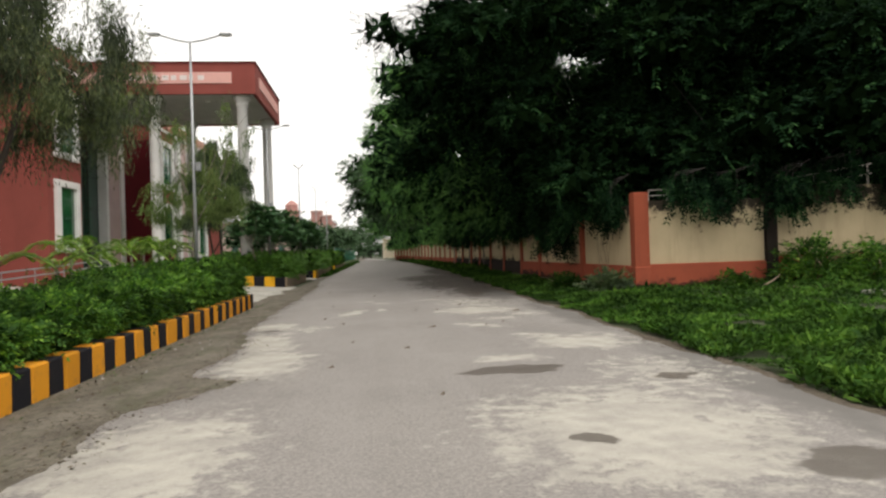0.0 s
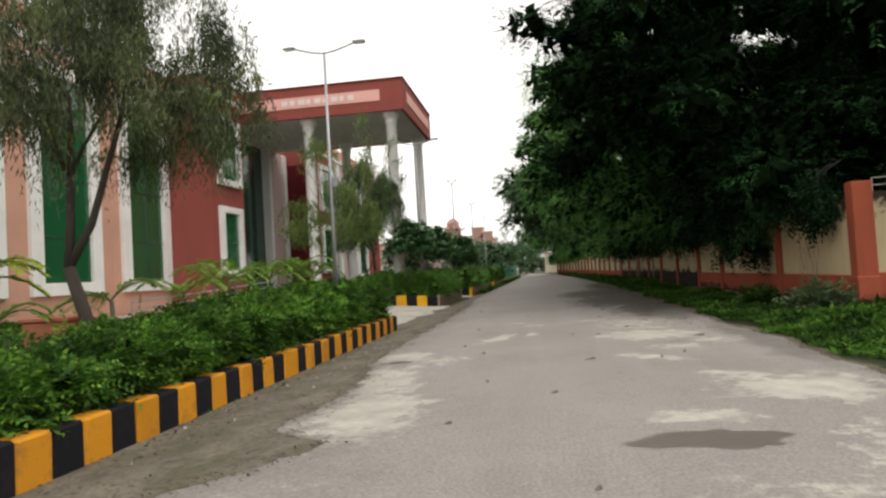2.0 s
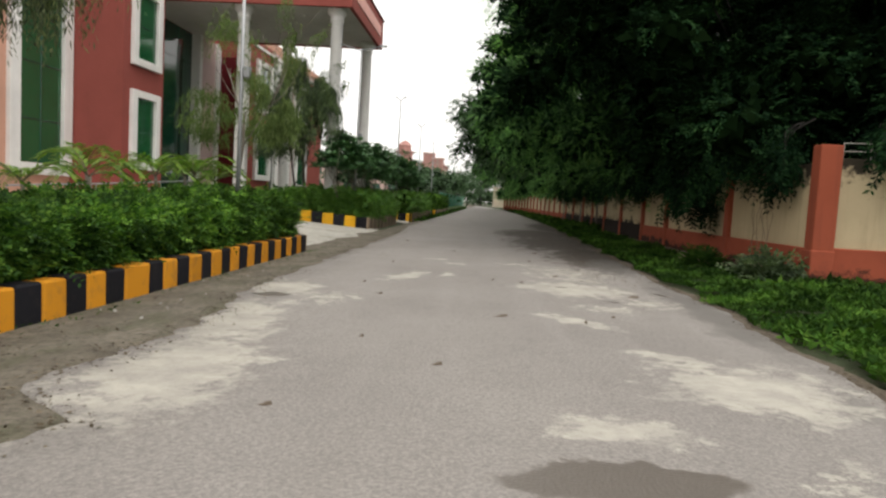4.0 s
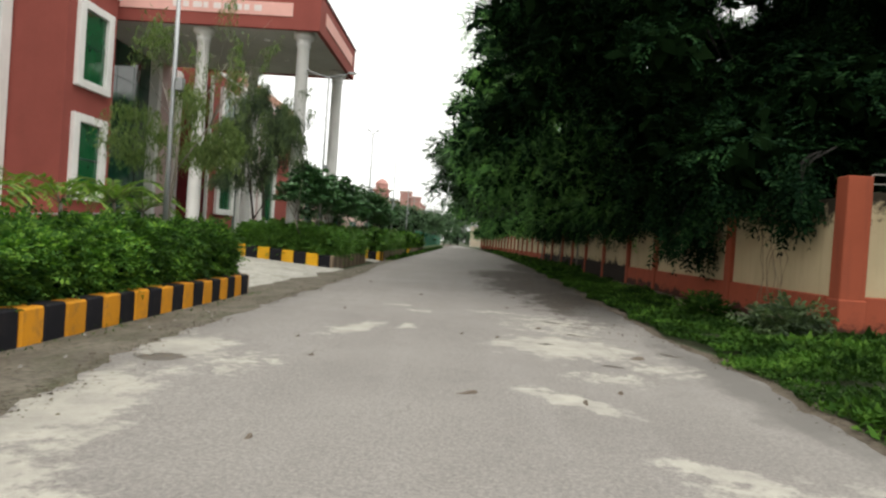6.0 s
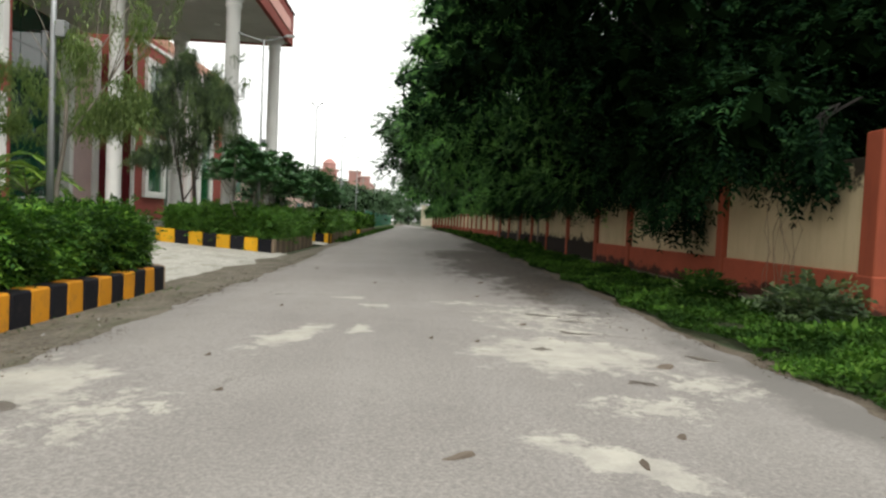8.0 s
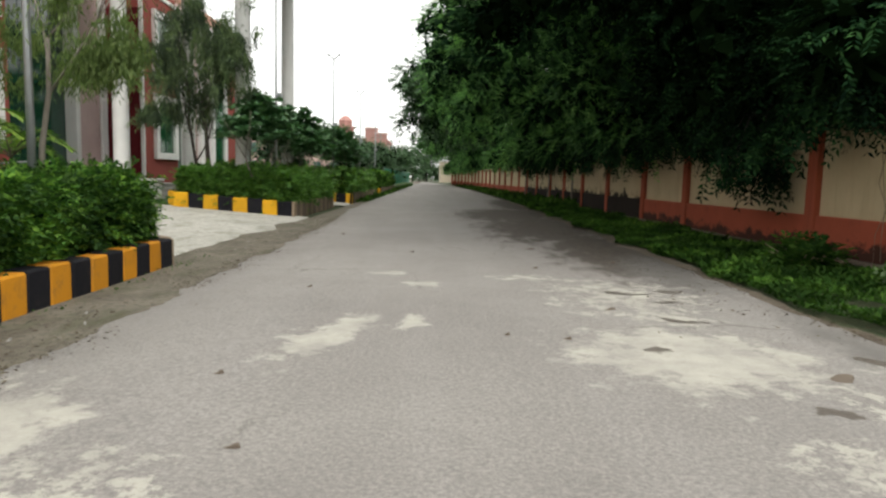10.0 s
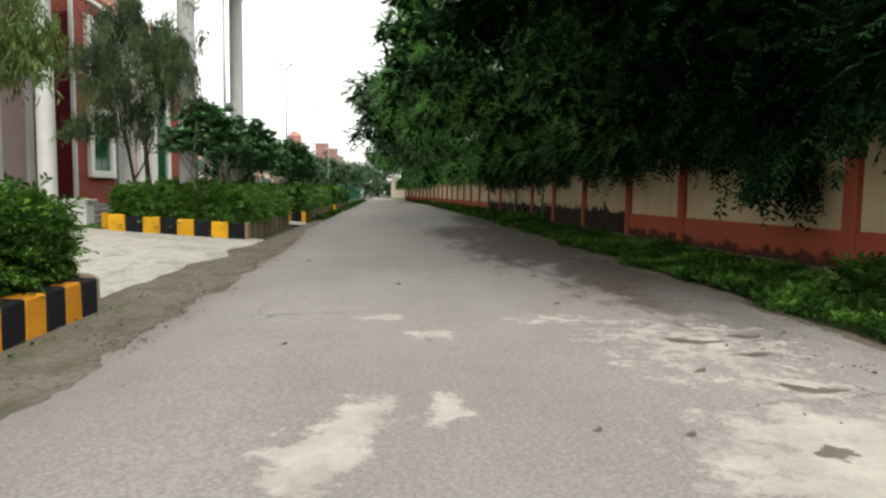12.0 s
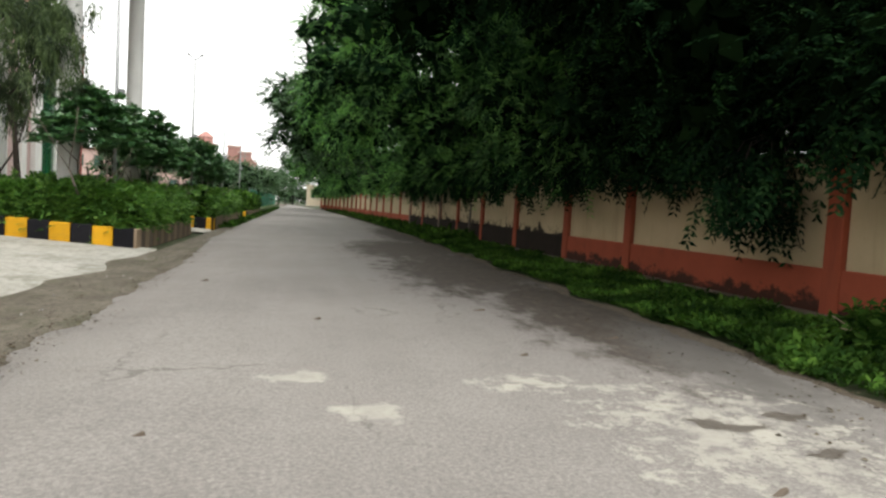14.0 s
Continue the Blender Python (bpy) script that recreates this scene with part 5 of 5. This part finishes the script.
for i in range(8):
    y = 18.6 + 0.14 * i
    pts = [(6.72 + rnd.uniform(-0.08, 0.02), y + rnd.uniform(-0.5, 0.5) * (1 - k / 6), 2.6 - 0.4 * k + rnd.uniform(-0.05, 0.05)) for k in range(7)]
    part("stem", tube(pts, [0.010 - 0.001 * k for k in range(7)], 5), M_DRY, V)
# foliage hanging over the wall top
def hanging_branch(x, y, z, n, r, drop, label, mat=None):
    B = thing("hanging_branch", (x, y, z), label, "branch", "branches over the wall")
    pts, ways = [], []
    for i in range(9):
        a = rnd.uniform(0, math.tau)
        e = Vector((x + r * math.cos(a) * rnd.uniform(0.3, 1) - 0.2, y + r * math.sin(a) * rnd.uniform(0.4, 1), z - drop * rnd.uniform(0.5, 1)))
        s = Vector((x + 0.5, y + rnd.uniform(-0.5, 0.5), z + 0.7))
        m = (s + e) / 2 + Vector((-0.2, 0, 0.35))
        part("twig", tube([s, m, e], [0.014, 0.010, 0.005], 5), M_BARKD, B)
        for k in range(n // 9):
            f = rnd.uniform(0.4, 1.0)
            q = m.lerp(e, (f - 0.4) / 0.6) + Vector((rnd.gauss(0, 0.14), rnd.gauss(0, 0.2), rnd.gauss(0, 0.14)))
            pts.append(q)
            ways.append((e - m).normalized() + Vector((rnd.gauss(0, 0.6), rnd.gauss(0, 0.6), rnd.gauss(0, 0.4) - 0.2)))
    k = len(pts)
    leaf_part(leaf_mesh("foliage", *sprays(np.array(pts), np.array(ways), rng.uniform(0.25, 0.45, k), 5, 0.14, 0.055), mat or M_TREE_SHADE), B, "foliage")
    return B


for x, y, z, n, r, d in ((6.6, 18.3, 2.75, 200, 0.65, 0.7), (6.3, 22.7, 2.3, 260, 0.8, 0.95), (6.5, 25.0, 2.7, 160, 0.8, 0.6), (6.4, 30.0, 2.6, 160, 0.9, 0.6), (6.4, 34.0, 2.6, 200, 1.0, 0.7), (6.3, 38.5, 2.7, 200, 1.0, 0.8),
                         (6.3, 42.5, 2.7, 200, 1.0, 0.9), (6.2, 47.0, 2.7, 200, 1.1, 0.9), (6.2, 52.0, 2.8, 200, 1.2, 1.0), (6.5, 20.4, 2.75, 220, 0.9, 0.5), (6.5, 23.9, 2.7, 200, 0.9, 0.55), (6.5, 27.2, 2.7, 220, 0.9, 0.5), (6.5, 31.9, 2.7, 200, 0.9, 0.55),
                         (8.3, 17.2, 2.75, 160, 0.7, 0.3), (9.7, 17.25, 2.8, 200, 0.8, 0.45), (11.2, 17.0, 2.9, 240, 0.8, 0.8), (13.0, 17.2, 3.2, 200, 0.9, 0.6), (14.6, 17.2, 3.3, 200, 0.9, 0.6)):
    hanging_branch(x, y, z, n, r, d, "leafy branch hanging over the boundary wall")
for x, y in ((6.5, 40.6), (6.4, 46.2), (6.3, 54.5)):
    T = thing("sapling", (x, y, 0.2), "thin bare sapling stem beside the wall", "sapling", "saplings by the wall")
    part("stem", tube([(x, y, 0.1), (x + 0.05, y, 1.4), (x, y, 3.0)], [0.05, 0.04, 0.03], 6), M_BARKL, T)

# ---- litter on the ground ----
log = thing("cut_branch", (9.6, 15.4, 0.2), "long dry cut branch lying in the grass", "branch")
part("stem", tube([(7.8, 15.5, 0.16), (9.5, 15.3, 0.2), (11.2, 15.0, 0.2), (12.3, 14.8, 0.22)], [0.035, 0.05, 0.045, 0.03], 7), M_DRY, log)
part("twig", tube([(9.3, 15.3, 0.2), (10.0, 15.7, 0.4), (10.3, 15.9, 0.52)], [0.025, 0.018, 0.008], 5), M_DRY, log)
slab = solo("stone_slab", box(10.0, 11.9, 12.0, 12.7, 0.1, 0.3, 0.05), M_STONE, "flat grey stone slab lying in the grass", "stone")


def litter(x, y, l, w, turn, mat, name, label):
    z = gz(x) + 0.006
    l, w = 0.7 * l, 0.7 * w
    bm = bmesh.new()
    ring = []
    for k in range(10):
        a = k * math.tau / 10
        rr = 1 + 0.3 * noise.noise((x + 2 * math.cos(a), y + 2 * math.sin(a), k))
        ring.append((l / 2 * math.cos(a) * rr, w / 2 * math.sin(a) * rr))
    c, s = math.cos(radians(turn)), math.sin(radians(turn))
    lo = [bm.verts.new((x + c * u - s * v, y + s * u + c * v, z)) for u, v in ring]
    hi = [bm.verts.new((x + 0.8 * (c * u - s * v), y + 0.8 * (s * u + c * v), z + 0.012 + 0.012 * math.sin(3 * u / l))) for u, v in ring]
    for k in range(10):
        bm.faces.new((lo[k], lo[(k + 1) % 10], hi[(k + 1) % 10], hi[k]))
    bm.faces.new(hi)
    return solo(name, bm, mat, label, "leaf" if name == "dead_leaf" else "stone", "litter on the road")


for x, y, l, w, a in ((0.77, 11.74, 0.3, 0.09, 25), (1.79, 11.7, 0.05, 0.22, 0), (2.9, 14.3, 0.3, 0.2, 40), (-0.9, 13.0, 0.12, 0.05, 0), (-1.35, 14.2, 0.1, 0.05, 20), (2.2, 12.2, 0.08, 0.12, 0), (0.2, 9.2, 0.16, 0.06, 30),
                      (-0.8, 7.9, 0.14, 0.06, 10), (1.9, 16.6, 0.2, 0.06, 20), (1.2, 15.3, 0.12, 0.06, 0), (0.7, 15.4, 0.09, 0.05, 0), (-1.4, 17.7, 0.1, 0.05, 0), (-2.0, 25.0, 0.2, 0.08, 0), (1.9, 22.4, 0.3, 0.08, 10),
                      (0.4, 6.0, 0.1, 0.05, 50), (-0.6, 10.1, 0.1, 0.05, 70), (1.6, 19.7, 0.14, 0.06, 0), (-0.3, 21.5, 0.14, 0.06, 0), (3.0, 20.6, 0.18, 0.07, 0)):
    litter(x, y, l, w, a, M_DEADLEAF, "dead_leaf", "dark shrivelled dead leaf lying on the asphalt")
for i in range(26):
    y = rnd.uniform(6, 30)
    litter(rnd.uniform(-3.8, -2.9), y, rnd.uniform(0.04, 0.09), rnd.uniform(0.03, 0.06), rnd.uniform(0, 180), M_STONE, "pebble", "small grey pebble in the dirt gutter")
litter(-4.0, 21.6, 0.2, 0.16, 10, M_STONE, "pebble", "pale stone lying by the kerb end")

# dirt crumbs and shrivelled leaf bits that lie along both edges of the asphalt
def debris(label, n, x_of, y0, y1, size, mat, power=1.0):
    y = y0 + (y1 - y0) * rng.uniform(0, 1, n) ** power
    x = x_of(y)
    clump = np.array([noise.noise((1.3 * a, 0.9 * b, 7.0)) for a, b in zip(x, y)]) > -0.12
    x, y = x[clump], y[clump]
    k = len(x)
    z = gzv(x) + 0.004 + rng.uniform(0, 0.012, k)
    way = np.stack([rng.normal(size=k), rng.normal(size=k), rng.normal(size=k) * 0.12], 1)
    s = size * rng.uniform(0.35, 1.0, k) ** 2
    me = leaf_mesh("debris", np.stack([x, y, z], 1), way, np.array([0, 0, 1.0]) + 0.25 * rng.normal(size=(k, 3)), s, s * rng.uniform(0.35, 0.8, k), mat)
    return tagged(new("debris", me), label, "debris", kind="stuff")


left_edge = lambda y: np.array([road_left(v) for v in y])
right_edge = lambda y: np.array([road_right(v) for v in y])
debris("brown dirt crumbs scattered along the gutter", 5200, lambda y: left_edge(y) + rng.normal(size=len(y)) * 0.16 - 0.05, 2.5, 32.0, 0.05, M_CRUMB, 1.3)
debris("dirt crumbs and leaf bits lying in the gutter", 2600, lambda y: rng.uniform(-3.85, -2.9, len(y)), 3.0, 32.0, 0.055, M_CRUMB, 1.2)
debris("brown shrivelled leaf litter under the roadside trees", 5200, lambda y: right_edge(y) - np.abs(rng.normal(size=len(y))) * 0.75 + 0.15, 15.0, 42.0, 0.055, M_CRUMB, 0.8)
debris("dirt crumbs along the grassy road edge", 3200, lambda y: right_edge(y) + rng.normal(size=len(y)) * 0.1 + 0.04, 3.0, 20.0, 0.04, M_CRUMB)

# ---- distance ----
dist = thing("domed_building", (-26, 182, 0), "far red and pink building with a domed tower", "building")
part("body", box(-52, -12, 178, 200, 0, 10.2), M_FARPINK, dist)
part("cornice", box(-52.3, -11.7, 177.7, 200, 10.2, 10.8), M_FARRED, dist)
part("tower", lathe(-22.4, 180, [(2.1, 10.8), (2.1, 13.2), (2.5, 13.3), (2.5, 13.7), (1.7, 13.8), (1.65, 15.0), (1.85, 15.1), (1.5, 15.5), (0.9, 16.1), (0.2, 16.5)], 8), M_FARRED, dist, "red domed tower")
for x, h in ((-15.6, 13.0), (-13.2, 11.8)):
    part("stair_tower", box(x - 1.4, x + 1.4, 176.5, 180, 0, h), M_FARRED, dist)
    part("tower_cap", box(x - 1.6, x + 1.6, 176.3, 180, h, h + 0.4), M_FARPINK, dist)
for i in range(9):
    for z in (2.0, 6.5):
        part("window", box(-50 + 4.0 * i, -48.2 + 4.0 * i, 177.85, 177.99, z, z + 2.6), M_GLASSB, dist)
shed = thing("yellow_building", (5.3, 217, 0), "far pale yellow low building at the road's end", "building")
part("body", box(2.2, 8.4, 210, 225, 0, 5.8), M_FARYEL, shed)
part("roof", box(2.0, 8.6, 209.7, 225.3, 5.8, 6.2), M_FARYEL, shed)
for i in range(2):
    part("window", box(3.4 + 2.4 * i, 4.4 + 2.4 * i, 209.85, 209.99, 2.4, 3.8), M_GLASSB, shed)
fence = thing("green_fence", (-5.4, 110, 0), "green netting fence on posts beside the far road", "fence")
for i in range(16):
    y = 84 + 5 * i
    part("net", box(-5.43, -5.37, y + 0.06, y + 4.94, 0.1, 2.3), M_NET, fence)
    part("post", tube([(-5.4, y, 0), (-5.4, y, 2.45)], 0.04, 6), M_STEEL, fence)
cl0 = [(rnd.uniform(-3, 3), rnd.uniform(-3, 3), rnd.uniform(2.2, 6.5), rnd.uniform(0.9, 1.6), 0.8) for _ in range(22)]
def far_tree(x, y, s, label):
    return big_tree(x, y, [(x + c[0] * s, y + c[1] * s, c[2] * s, c[3] * s, c[4]) for c in cl0], 2.6 * s, 0.16 * s, 500, 500, label, M_TREEB, None, 0.8 * s, 4, (0.4 * s, 0.2 * s), "far trees")


for x, y, s in ((-8.5, 86, 0.6), (-9.5, 96, 0.75), (-8.8, 112, 0.9), (-10.5, 128, 1.0), (-8.0, 150, 1.0), (-13, 70, 0.7), (-17.5, 140, 1.5), (-6.5, 175, 1.1), (-2, 232, 1.6), (11.5, 205, 1.6), (-14, 235, 1.8), (-5.5, 195, 1.3), (-7.5, 100, 0.8), (-7.2, 122, 0.9)):
    far_tree(x, y, s, "distant leafy tree beside the road")
for i, (x, y) in enumerate(((-4.5, 236), (-0.5, 240), (3.5, 246))):
    low = [(x + rnd.uniform(-3, 3), y + rnd.uniform(-2, 2), rnd.uniform(0.9, 4.6), rnd.uniform(0.9, 1.5), 0.9) for _ in range(20)]
    big_tree(x, y, low, 2.0, 0.14, 500, 500, "distant leafy thicket where the road ends", M_TREEB, None, 0.8, 4, (0.45, 0.22), "far trees")
for x, y in ((-9.5, 130), (-7.0, 160), (-12, 150)):
    P = thing("utility_pole", (x, y, 0), "thin grey concrete utility pole far along the road", "utility pole", "utility poles")
    part("pole", tube([(x, y, 0), (x, y, 9.0)], [0.14, 0.09], 8), M_STONE, P)
    part("crossarm", box(x - 0.8, x + 0.8, y - 0.05, y + 0.05, 8.2, 8.32), M_RAIL, P)
